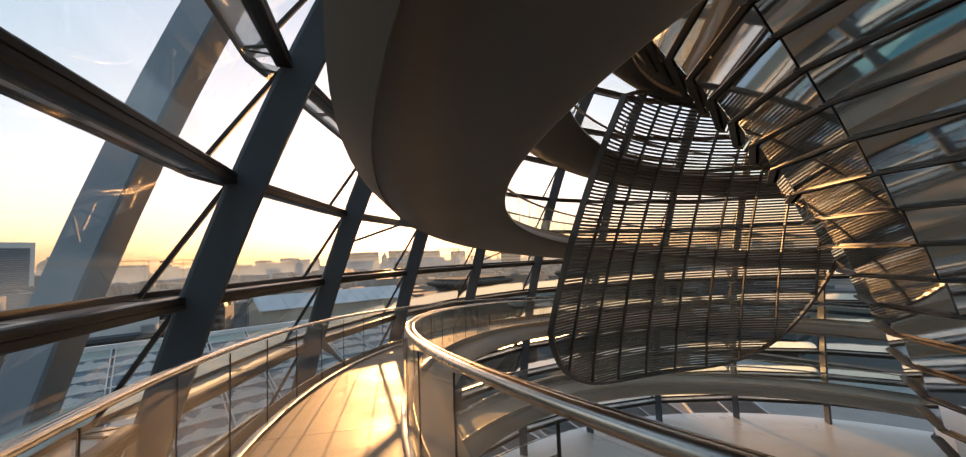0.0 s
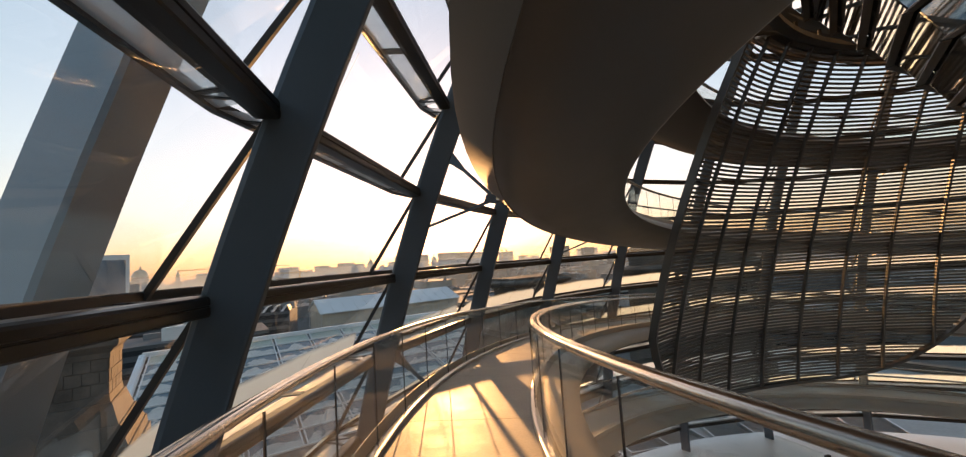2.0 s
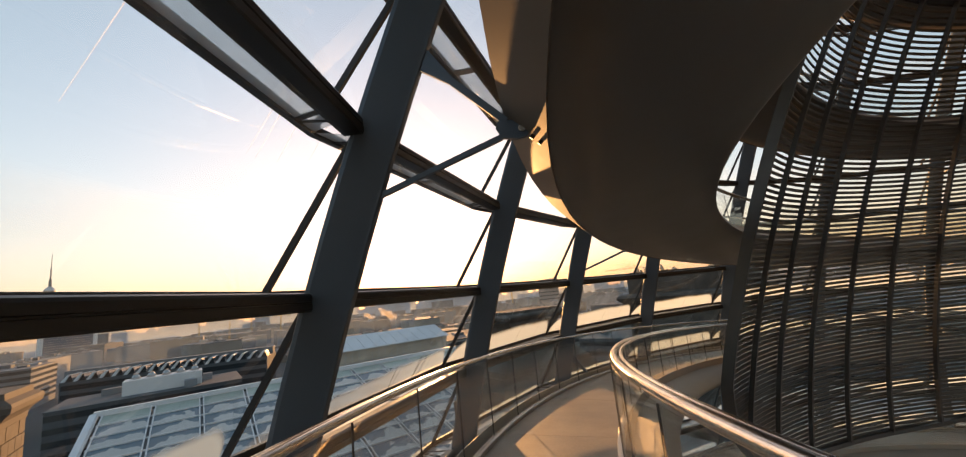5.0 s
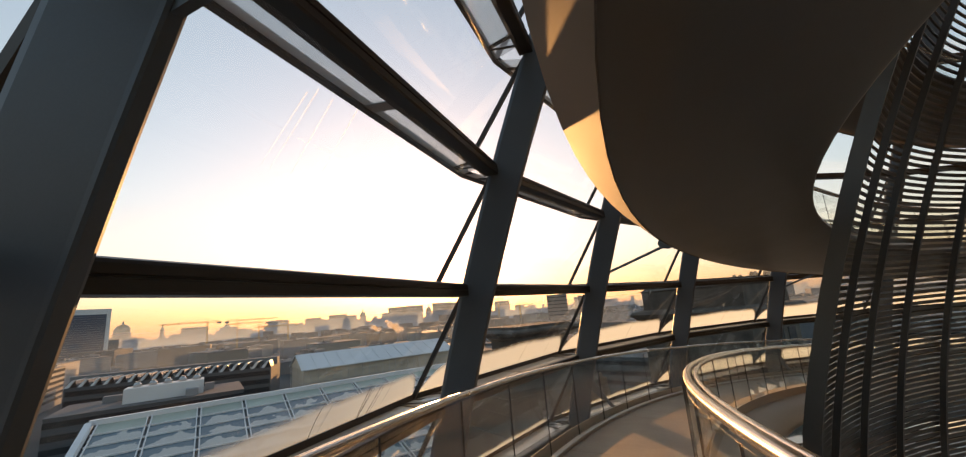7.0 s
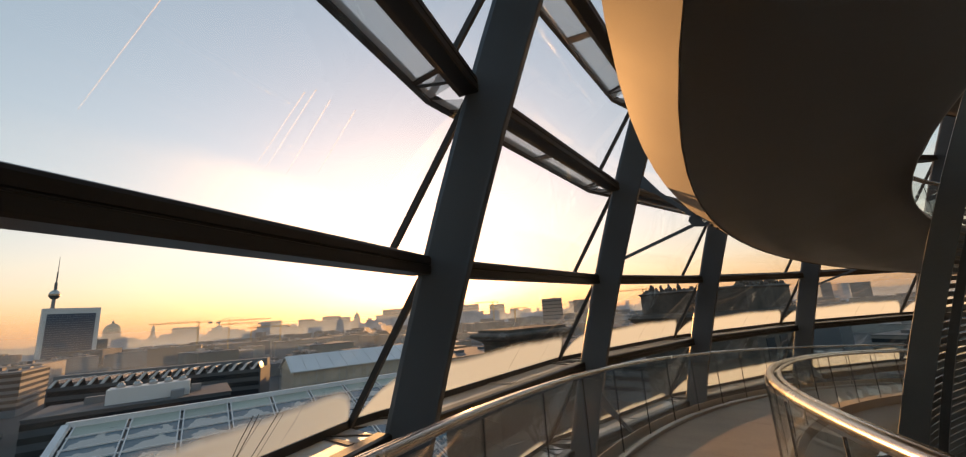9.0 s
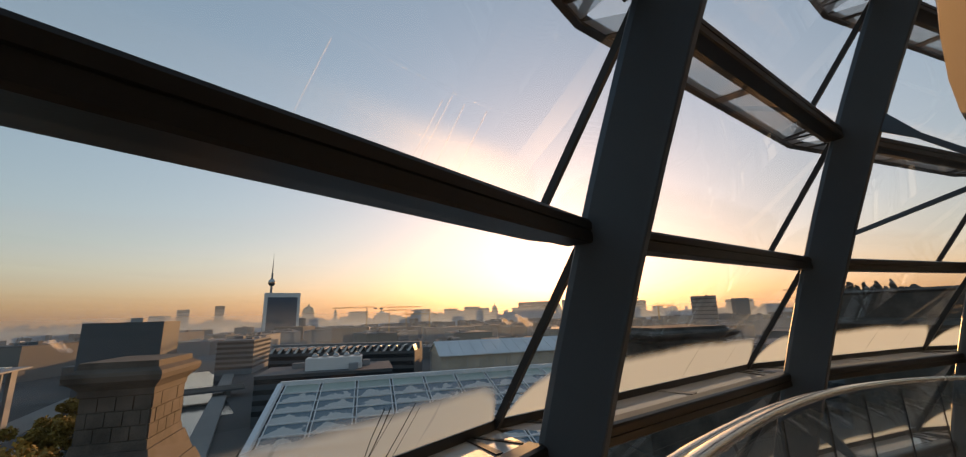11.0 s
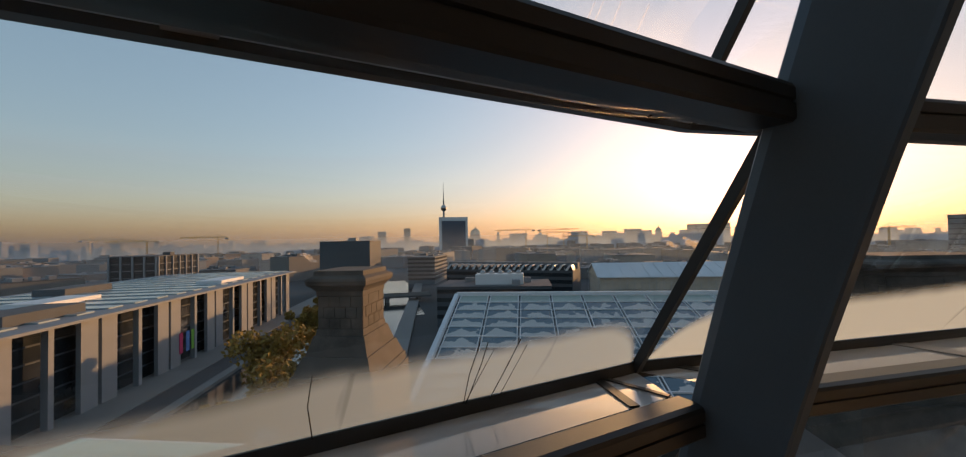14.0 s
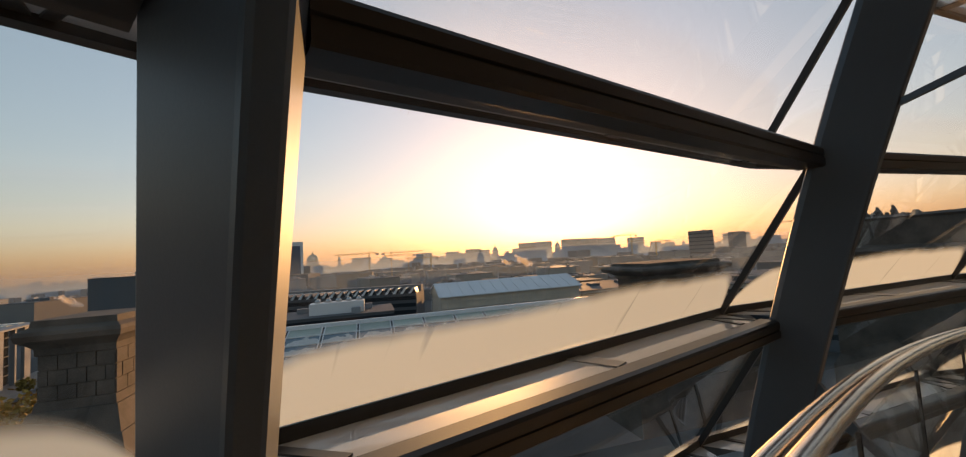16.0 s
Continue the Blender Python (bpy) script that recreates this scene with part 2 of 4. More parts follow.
def make_rib():
    bm = bmesh.new()
    rings = []
    zs = [FLOOR_Z + i * (ring_z(7) + 0.2 - FLOOR_Z) / 30 for i in range(31)]
    for z in zs:
        r = rdome(z)
        slope = (rdome(z + 0.05) - rdome(z - 0.05)) / 0.1
        nrm = Vector((1, 0, -slope)).normalized()
        base = Vector((r, 0, z))
        sec = [(0.03, 0.165), (0.015, 0.18), (-0.03, 0.18), (-0.375, 0.048), (-0.397, 0.042), (-0.405, 0.028), (-0.405, -0.028), (-0.397, -0.042), (-0.375, -0.048), (-0.03, -0.18), (0.015, -0.18), (0.03, -0.165)]
        rings.append([bm.verts.new(base + nrm * q + Vector((0, s, 0))) for q, s in sec])
    loft(bm, rings, True)
    rib = mesh_ob("dome_rib", bm, M_RIB)
    return tagged(rib, "blue-grey painted steel dome rib with tapered section", "rib", "dome ribs", "structure")


rib = make_rib()
for k in range(24):
    m = Matrix.Rotation(radians(RIB0 + 15 * k), 4, "Z")
    if k:
        copy_thing(rib, m)
rib.matrix_world = Matrix.Rotation(radians(RIB0), 4, "Z")


def bay_points(j):
    """Corners of ring j in a bay that runs from azimuth 2*HALF... to 15: inner beam line and outer ledge line."""
    r, z = rdome(ring_z(j)), ring_z(j)
    a0, a1 = 0.0, 15.0 - 2 * HALF
    return r, z, a0, a1


def quad_pane(bm, a, b, c, d, thick=0.02):
    """A pane from a, b (foot) to c, d (head) with thickness and a UV map."""
    n = (b - a).cross(d - a).normalized() * thick
    lay = bm.loops.layers.uv.verify()
    fr = [bm.verts.new(p) for p in (a, b, c, d)]
    f = bm.faces.new(fr)
    for l, q in zip(f.loops, ((0, 0), (1, 0), (1, 1), (0, 1))):
        l[lay].uv = q


bays, low_panes = {}, set()
for j in RINGS:
    r, z, a0, a1 = bay_points(j)
    bm = bmesh.new()
    A, B = polar(r, a0, z), polar(r, a1, z)
    t = (B - A).normalized()
    outw = Vector((t.y, -t.x, 0))
    sec = [(-0.10, -0.038), (-0.085, -0.052), (0.10, -0.052), (0.10, 0.105), (0.06, 0.128), (-0.06, 0.128), (-0.09, 0.115), (-0.10, 0.095), (-0.10, 0.045), (-0.088, 0.04), (-0.088, 0.03), (-0.10, 0.025)]
    loft(bm, [[bm.verts.new(P + outw * q + Vector((0, 0, h))) for q, h in sec] for P in (A, B)], True)
    me_beam = mesh_ob("ring_beam", bm, M_BEAM)
    # ledge: outer rail, ties and its glass; bays meet on one line behind each rib
    zo = z + 0.11
    b0, b1 = -0.3, 14.7
    A1, B1 = polar(r + 0.53, b0, zo), polar(r + 0.53, b1, zo)
    A0, B0 = A + outw * 0.10 + Vector((0, 0, 0.11)), B + outw * 0.10 + Vector((0, 0, 0.11))
    bm = bmesh.new()
    bar(bm, A1, B1, 0.06, 0.07)
    part_ob = mesh_ob("ledge_rail", bm, M_BEAM)
    items = [me_beam, part_ob]
    for f in (0.07, 0.5, 0.93):
        bm = bmesh.new()
        bar(bm, A0.lerp(B0, f), A1.lerp(B1, f), 0.14 if f == 0.5 else 0.06, 0.022)
        items.append(mesh_ob("ledge_tie", bm, M_TIE if f == 0.5 else M_BEAM))
    bm = bmesh.new()
    bar(bm, A0.lerp(B0, 0.005), A1.lerp(B1, 0.06), 0.035, 0.02)
    items.append(mesh_ob("ledge_brace", bm, M_BEAM))
    bm = bmesh.new()
    quad_pane(bm, A0, B0, B1, A1)
    items.append(mesh_ob("ledge_pane", bm, M_LEDGE))
    if j + 1 in RINGS:
        r2, z2 = rdome(ring_z(j + 1)), ring_z(j + 1)
        C, D = polar(r2 + 0.05, b1, z2 - 0.03), polar(r2 + 0.05, b0, z2 - 0.03)
        up = Vector((0, 0, 0.03))
        bm = bmesh.new()
        quad_pane(bm, A1 + up, B1 + up, C, D)
        items.append(mesh_ob("pane", bm, M_PANE if j == -1 else M_LOWPANE if j < -1 else M_PANE_THIN))
        if j < -1:
            low_panes.add(items[-1].data)
        bm = bmesh.new()
        bar(bm, A1, D, 0.05, 0.06, up=outw)
        items.append(mesh_ob("mullion", bm, M_MULL))
        bm = bmesh.new()
        bar(bm, A1 + up * 2, B1 + up * 2, 0.05, 0.06, up=outw)
        items.append(mesh_ob("sill", bm, M_MULL))
    bays[j] = items
    for ob in items:
        if "pane" in ob.name:
            ob.visible_shadow = False
win = thing("window_1", "tall dome bay of overlapping panes misted at the foot", "window", "structure")
for j in RINGS:
    for ob in bays[j]:
        ob.parent = win
for k in range(1, 24):
    w = copy_thing(win, Matrix.Rotation(radians(15 * k), 4, "Z"))
    w.name = "window_%d" % (k + 1)
mist = random.Random(8)
for k in range(24):
    for ob in bpy.data.objects["window_%d" % (k + 1)].children:
        if ob.name.startswith("pane"):
            ob.color = (mist.uniform(0.36, 0.44), 0.03, 0, 1)
            if ob.data in low_panes:
                ob.color = (mist.uniform(0.30, 0.40) if 4 < k < 22 else 0.16, 0.03, 0, 1)
            elif k == 0:
                ob.color = (0.345, 0.13, 0.85, 1)

# floor of the dome and crown
bm = bmesh.new()
loft(bm, [[bm.verts.new(polar(q, a * 3, h)) for a in range(120)] for q, h in ((3.0, FLOOR_Z), (19.9, FLOOR_Z), (19.9, FLOOR_Z - 0.6), (3.0, FLOOR_Z - 0.6))])
tagged(mesh_ob("floor", bm, M_HALL_FLOOR), "pale polished stone floor of the dome hall", "floor", kind="structure")

# ---- two helical ramps ----
K_RISE = 0.02126


def ramp_z(u):
    return 9.85 + K_RISE * u


def ramp_r(u):
    k = min(max((u - 60) / 70, 0), 1)
    return min(16.48 - 0.00875 * u + 0.395 * k * k * (3 - 2 * k), rdome(ramp_z(u)) - 1.35)


RAMP_W = 1.55
# section, outwards from the outer edge of the walkway, up from its floor
SEC_BODY = [(0.12, -0.02), (0.20, -0.08), (0.235, -0.40), (-0.12, -0.76), (-0.6, -0.765), (-1.2, -0.68), (-1.8, -0.53), (-2.18, -0.43), (-2.28, -0.36), (-2.26, -0.28), (-2.0, -0.10), (-1.70, -0.02)]


def sweep(bm, sec, us, turn, closed=True, caps=True):
    rings = []
    for u in us:
        r, z, a = ramp_r(u), ramp_z(u), u + turn
        rings.append([bm.verts.new(polar(r + q, a, z + h)) for q, h in sec])
    loft(bm, rings, caps, closed)


def make_ramp(turn, u0, u1, n0, n1):
    th = thing("spiral_ramp", "broad spiral ramp with smooth curved underside and glass balustrades", "ramp", group="spiral ramps")
    us = [u0 + i * 2.5 for i in range(int((u1 - u0) / 2.5) + 1)]
    fine_us = [u0 + i * 1.25 for i in range(int((u1 - u0) / 1.25) + 1)]
    bm = bmesh.new()
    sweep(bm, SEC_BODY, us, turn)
    part("soffit", bm, M_SOFFIT, th, "smooth grey-brown curved underside with shade put into its colour", smooth=True)
    bm = bmesh.new()
    sweep(bm, [(0.20, -0.06), (0.215, -0.06), (0.252, -0.40), (-0.115, -0.775), (-0.13, -0.76)], us, turn)
    part("outer_fascia", bm, M_FASCIA, th, "satin metal outer fascia, toned down against the low sun", smooth=True)
    bm = bmesh.new()
    sweep(bm, [(-1.72, -0.014), (-2.0, -0.094), (-2.27, -0.276), (-2.292, -0.358), (-2.28, -0.36), (-2.25, -0.285), (-1.99, -0.104), (-1.72, -0.03)], us, turn)
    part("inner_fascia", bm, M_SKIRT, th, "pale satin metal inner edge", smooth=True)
    bm = bmesh.new()
    sweep(bm, [(0.02, -0.012), (0.02, -0.03), (-RAMP_W - 0.02, -0.03), (-RAMP_W - 0.02, -0.012)], us, turn)
    part("deck", bm, M_FIN, th, smooth=True)
    u = u0
    while u < u1 - 9:
        bm = bmesh.new()
        sweep(bm, [(0.0, 0.0), (0.0, -0.014), (-RAMP_W, -0.014), (-RAMP_W, 0.0)], [u + 0.01 + q * 0.748 for q in range(13)], turn)
        part("floor_panel", bm, M_DECK, th)
        u += 9.0
    for name, q in (("outer_kerb", 0.0), ("inner_kerb", -RAMP_W - 0.085)):
        bm = bmesh.new()
        sweep(bm, [(q, -0.03), (q, 0.04), (q + 0.012, 0.05), (q + 0.075, 0.05), (q + 0.085, 0.04), (q + 0.085, -0.03)], us, turn)
        part(name, bm, M_KERB, th, "brushed metal kerb strip", smooth=True)
    for name, q0, q1 in (("outer_skirt", 0.21, 0.17), ("inner_skirt", -RAMP_W - 0.20, -RAMP_W - 0.17)):
        bm = bmesh.new()
        sweep(bm, [(q0, -0.07), (q1, 0.13), (q1 + 0.012, 0.13), (q0 + 0.012, -0.07)], us, turn)
        part(name, bm, M_SKIRT, th, "satin metal skirt beside the glass", smooth=True)
    for name, q, rad in (("outer_handrail", 0.10, 0.028), ("inner_handrail", -RAMP_W - 0.11, 0.036)):
        bm = bmesh.new()
        tube(bm, [polar(ramp_r(u) + q, u + turn, ramp_z(u) + 1.08) for u in fine_us], rad, 14)
        part(name, bm, M_STEEL, th, "polished stainless steel handrail", smooth=True)
    for name, q in (("outer_rail_cap", 0.165), ("inner_rail_cap", -RAMP_W - 0.19)):
        bm = bmesh.new()
        tube(bm, [polar(ramp_r(u) + q, u + turn, ramp_z(u) + 1.07) for u in fine_us], 0.022, 12)
        part(name, bm, M_STEEL, th, smooth=True)
    for q in (0.06, -RAMP_W - 0.06):
        rest = bmesh.new()
        u = u0
        while u < u1 - 4:
            near = n0 <= u <= n1
            bm = bmesh.new() if near else rest
            rings = []
            for f in (0.0, 0.5, 1.0):
                v = u + 0.05 + 3.95 * f
                rings.append([bm.verts.new(polar(ramp_r(v) + q + s, v + turn, ramp_z(v) + h)) for s, h in ((-0.006, 0.06), (0.006, 0.06), (0.006, 1.05), (-0.006, 1.05))])
            loft(bm, rings, True)
            if near:
                panel = part("glass_panel", bm, M_BAL, th)
                panel.visible_shadow = False
                sb = bmesh.new()
                bar(sb, polar(ramp_r(u) + q, u + turn, ramp_z(u) + 0.05), polar(ramp_r(u) + q, u + turn, ramp_z(u) + 1.05), 0.006, 0.013, up=polar(1, u + turn, 0))
                part("edge_seal", sb, M_MULL, panel)
            u += 4.05
        tagged(part("balustrade_glass", rest, M_BAL, th), kind="stuff").visible_shadow = False
    return th


make_ramp(0, -390, 540, -110, 60)
make_ramp(-180, -390, 540, 90, 200)

# ---- mirror cone ----
def rcone(z):
    d = z - 10
    return 4.05 + (0.37 * d + 0.022 * d * d if d > 0 else 0.30 * d)


cone = thing("mirror_cone", "tall central cone clad with tilted mirror facets in rows", "cone")
NF, ROW = 15, 0.68
z = FLOOR_Z
core = bmesh.new()
loft(core, [[core.verts.new(polar(rcone(q) - 0.22, a * 12, q)) for a in range(30)] for q in [FLOOR_Z + i * 1.0 for i in range(22)]], True)
part("core", core, M_FIN, cone, "dark supporting core")
while z < 22.5:
    near = z > 7
    rest = bmesh.new()
    fins = bmesh.new()
    for k in range(NF):
        a0, a1 = k * 24 + 0.25, k * 24 + 23.75
        bm = bmesh.new() if near else rest
        lo, hi = rcone(z) * 1.02 + 0.10, rcone(z + ROW) * 1.02 - 0.03
        p = [polar(lo, a0, z + 0.03), polar(lo, a1, z + 0.03), polar(hi, a1, z + ROW - 0.03), polar(hi, a0, z + ROW - 0.03)]
        back = Vector((0, 0, 0)) - polar(0.03, (a0 + a1) / 2, 0)
        loft(bm, [[bm.verts.new(v) for v in p], [bm.verts.new(v + back) for v in p]], True)
        if bm is not rest:
            part("mirror_facet", bm, M_MIRROR, cone)
        fb = bmesh.new() if near else fins
        bar(fb, polar(lo + 0.02, a0, z), polar(lo + 0.02, a1, z), 0.16, 0.035)
        if near:
            part("fin", fb, M_FIN, cone)
    if near:
        rest.free()
        fins.free()
    else:
        tagged(part("lower_mirror", rest, M_MIRROR, cone), kind="stuff")
        tagged(part("lower_fin", fins, M_FIN, cone), kind="stuff")
    z += ROW

# ---- sun shield of slats ----
SH_A0, SH_A1, SH_Z0, SH_Z1 = -17.4, -91.0, 6.0, 18.7


def rshield(z):
    return rdome(z) - 4.35


def shield_low(az):
    """Height of the shield's lower edge: flat in the middle, swept up to both sides."""
    e = az + 48
    return SH_Z0 + (2.9 * (e / 30.6) ** 4 + 0.35 * (e / 30.6) ** 2 if e > 0 else 8.2 * (-e / 43) ** 4.2)


def shield_top(az):
    return SH_Z1 - 0.5 * max(1 - (SH_A0 - az) / 14, 0) ** 2


shield = thing("sun_shield", "huge curved sun shield of dark horizontal slats on a frame", "sun shield")
NS = 94
for i in range(NS):
    z = SH_Z0 + 0.1 + (SH_Z1 - SH_Z0 - 0.2) * i / (NS - 1)
    az = [SH_A0 + (SH_A1 - SH_A0) * q / 80 for q in range(81)]
    az = [a for a in az if shield_low(a) < z < shield_top(a)]
    bm = bmesh.new()
    r = rshield(z)
    if len(az) > 1:
        loft(bm, [[bm.verts.new(polar(r + p, a, z + h)) for p, h in ((-0.02, -0.04), (0.012, -0.042), (0.02, 0.04), (-0.012, 0.042))] for a in az], True)
        part("slat", bm, M_SLAT, shield)
for q in range(1, 10):
    a = SH_A0 + (SH_A1 - SH_A0) * q / 10
    bm = bmesh.new()
    rings = []
    for i in range(21):
        z = shield_low(a) + (shield_top(a) - shield_low(a)) * i / 20
        da = math.degrees(0.04 / rshield(z))
        rings.append([bm.verts.new(polar(rshield(z) - 0.11 + p, a + g, z)) for p, g in ((-0.06, -da), (0.06, -da), (0.06, da), (-0.06, da))])
    loft(bm, rings, True)
    part("frame_rib", bm, M_SHIELD, shield)
rim = []
for i in range(81):
    a = SH_A0 + (SH_A1 - SH_A0) * i / 80
    rim.append((a, shield_low(a)))
rim += [(SH_A1, shield_low(SH_A1) + (shield_top(SH_A1) - shield_low(SH_A1)) * i / 12) for i in range(1, 12)]
rim += [(SH_A1 + (SH_A0 - SH_A1) * i / 60, shield_top(SH_A1 + (SH_A0 - SH_A1) * i / 60)) for i in range(61)]
rim += [(SH_A0, shield_top(SH_A0) + (shield_low(SH_A0) - shield_top(SH_A0)) * i / 16) for i in range(1, 16)]
bm = bmesh.new()
rings = []
for i, (a, z) in enumerate(rim):
    p, q = rim[i - 1], rim[(i + 1) % len(rim)]
    r = rshield(z)
    d = (polar(rshield(q[1]), q[0], q[1]) - polar(rshield(p[1]), p[0], p[1])).normalized()
    outn = polar(1, a, 0)
    side = d.cross(outn).normalized()
    c = polar(r, a, z)
    rings.append([bm.verts.new(c + outn * x + side * y) for x, y in ((-0.16, -0.06), (0.10, -0.06), (0.10, 0.06), (-0.16, 0.06))])
rings.append(rings[0])
loft(bm, rings)
part("rim_frame", bm, M_SHIELD, shield, "dark rounded edge frame", smooth=True)
# the hoop from which the shield hangs
bm = bmesh.new()
rr = rshield(SH_Z1) - 0.3
for h, w in ((18.75, 0.16), (19.25, 0.12)):
    loft(bm, [[bm.verts.new(polar(rr + p, a * 4, h + g)) for p, g in ((-w, -0.08), (w, -0.08), (w, 0.08), (-w, 0.08))] for a in range(91)])
for a in range(0, 360, 8):
    bar(bm, polar(rr, a, 18.75), polar(rr, a, 19.25), 0.08, 0.05)
tagged(mesh_ob("shield_track", bm, M_SHIELD), "dark circular track that carries the sun shield", "track")

# ---- maintenance gantry that arches over the dome outside ----
bm = bmesh.new()
rings = []
for i in range(31):
    z = 0.4 + i * 0.75
    slope = (rdome(z + 0.05) - rdome(z - 0.05)) / 0.1
    nrm = Vector((1, 0, -slope)).normalized()
    base = Vector((rdome(z) + 0.75, 0, z))
    rings.append([bm.verts.new(base + nrm * q + Vector((0, y, 0))) for q, y in ((0.0, -0.2), (0.03, -0.23), (0.42, -0.23), (0.42, 0.23), (0.03, 0.23), (0.0, 0.2))])
loft(bm, rings, True)
gantry = mesh_ob("maintenance_gantry", bm, M_GANTRY)
gantry.rotation_euler = (0, 0, radians(31.3))
tagged(gantry, "blue-grey curved maintenance gantry arching outside the glass", "gantry")

# ---- brackets from the ribs to the ramps ----
def bracket(turn, u):
    rz, rr = ramp_z(u), ramp_r(u)
    az = u + turn
    nodep = polar(rr + 0.14, az, rz - 0.57)
    tang = polar(1, az + 90, 0)
    th = thing("ramp_bracket", "blue-grey forked steel bracket pinned between rib and ramp", "bracket", group="ramp brackets", at=nodep)
    up_z, lo_z = nodep.z + 1.0, nodep.z - 0.45
    upper, lower = polar(rdome(up_z) - 0.3, az, up_z) - nodep, polar(rdome(lo_z) - 0.3, az, lo_z) - nodep
    bm = bmesh.new()
    mid = upper * 0.62
    bar(bm, upper, mid, 0.05, 0.26, up=tang.cross(upper), w2=0.035, h2=0.07)
    bar(bm, mid, upper * 0.1, 0.04, 0.07, up=tang.cross(upper))
    part("upper_arm", bm, M_RIB, th)
    bm = bmesh.new()
    bar(bm, lower, lower * 0.93, 0.04, 0.09, up=tang.cross(lower))
    bar(bm, lower * 0.93, lower * 0.1, 0.045, 0.05, up=tang.cross(lower))
    part("lower_arm", bm, M_RIB, th)
    bm = bmesh.new()
    inn = polar(-1, az, 0)
    prof = [(-0.17, 0.11), (-0.2, 0.04), (-0.15, -0.06), (-0.01, -0.09), (0.08, -0.08), (0.13, 0.0), (0.08, 0.08), (-0.01, 0.1)]
    loft(bm, [[bm.verts.new(inn * p + Vector((0, 0, h)) + tang * w) for p, h in prof] for w in (-0.02, 0.02)], True)
    part("node_plate", bm, M_RIB, th)
    bm = bmesh.new()
    tube(bm, [tang * -0.045 + inn * 0.05, tang * 0.045 + inn * 0.05], 0.04, 10)
    part("pin", bm, M_STEEL, th)
    # pair of dark bolts in the slope of the fascia under the node
    for q, h in ((0.005, -0.655), (-0.06, -0.722)):
        bm = bmesh.new()
        head = polar(rr + q, az, rz + h) - nodep
        off = (polar(0.715, az, 0) + Vector((0, 0, -0.7))) * 0.03
        tube(bm, [head - off * 0.5, head + off], 0.02, 10)
        part("bolt", bm, M_MULL, th, "dark round bolt head")


for turn in (0, -180):
    for k in range(-14, 22):
        u = RIB0 + 15 * k - turn
        if k % 2 and -240 < u < 300 and not (turn == -180 and u < -200):
            bracket(turn, u)

# ---- outside ----
bm = bmesh.new()
bmesh.ops.create_circle(bm, cap_ends=True, segments=96, radius=4800)
g = mesh_ob("ground", bm, M_GROUND)
g.location = (0, 0, GROUND_Z)
tagged(g, "wide city ground of streets and yards", "ground", kind="structure")
EYE = Vector((16.33, 2.16, 11.50))


def away(az, dist, z=GROUND_Z):
    return Vector((EYE.x + dist * math.cos(radians(az)), EYE.y + dist * math.sin(radians(az)), z))


def height(dist, el):
    return EYE.z + dist * math.tan(radians(el))

# ---- city helpers ----
G1, G2 = Vector((math.cos(radians(-27)), math.sin(radians(-27)), 0)), Vector((math.cos(radians(63)), math.sin(radians(63)), 0))


def frame_at(origin, turn):
    return Matrix.Translation(origin) @ Matrix.Rotation(radians(turn), 4, "Z")


def block(name, label, category, origin, turn, w, d, z1, wall, storeys=0, roofstuff=0, group="", window=M_DARKGLASS):
    """A building: w along its own x, d along y, from the ground to z1, with window bands, parapet and roof plant."""
    th = thing(name, label, category, group=group, at=(origin[0], origin[1], GROUND_Z))
    th.rotation_euler = (0, 0, radians(turn))
    h = z1 - GROUND_Z
    bm = bmesh.new()
    box(bm, -w / 2, w / 2, -d / 2, d / 2, 0, h - 0.4)
    part("wall", bm, wall, th)
    bm = bmesh.new()
    box(bm, -w / 2 - 0.2, w / 2 + 0.2, -d / 2 - 0.2, d / 2 + 0.2, h - 0.4, h)
    part("roof", bm, M_ROOF, th)
    for q in range(storeys):
        z0 = h - 0.4 - (q + 1) * (h - 3) / max(storeys, 1) + 1.0
        bm = bmesh.new()
        loft(bm, [[bm.verts.new((sx * (w / 2 + o), sy * (d / 2 + o), zz)) for sx, sy in ((-1, -1), (1, -1), (1, 1), (-1, 1))] for o, zz in ((-0.1, z0), (0.06, z0), (0.06, z0 + 1.6), (-0.1, z0 + 1.6))])
        part("window_band", bm, window, th)
    for q in range(roofstuff):
        bm = bmesh.new()
        x, y = random.uniform(-0.38, 0.38) * w, random.uniform(-0.35, 0.35) * d
        a, b, c = random.uniform(1, 3.5), random.uniform(1, 3), random.uniform(0.8, 2.4)
        box(bm, x - a, x + a, y - b, y + b, h, h + c)
        part("roof_unit", bm, random.choice((M_CONCRETE, M_ROOF, M_CITY[0])), th)
    return th


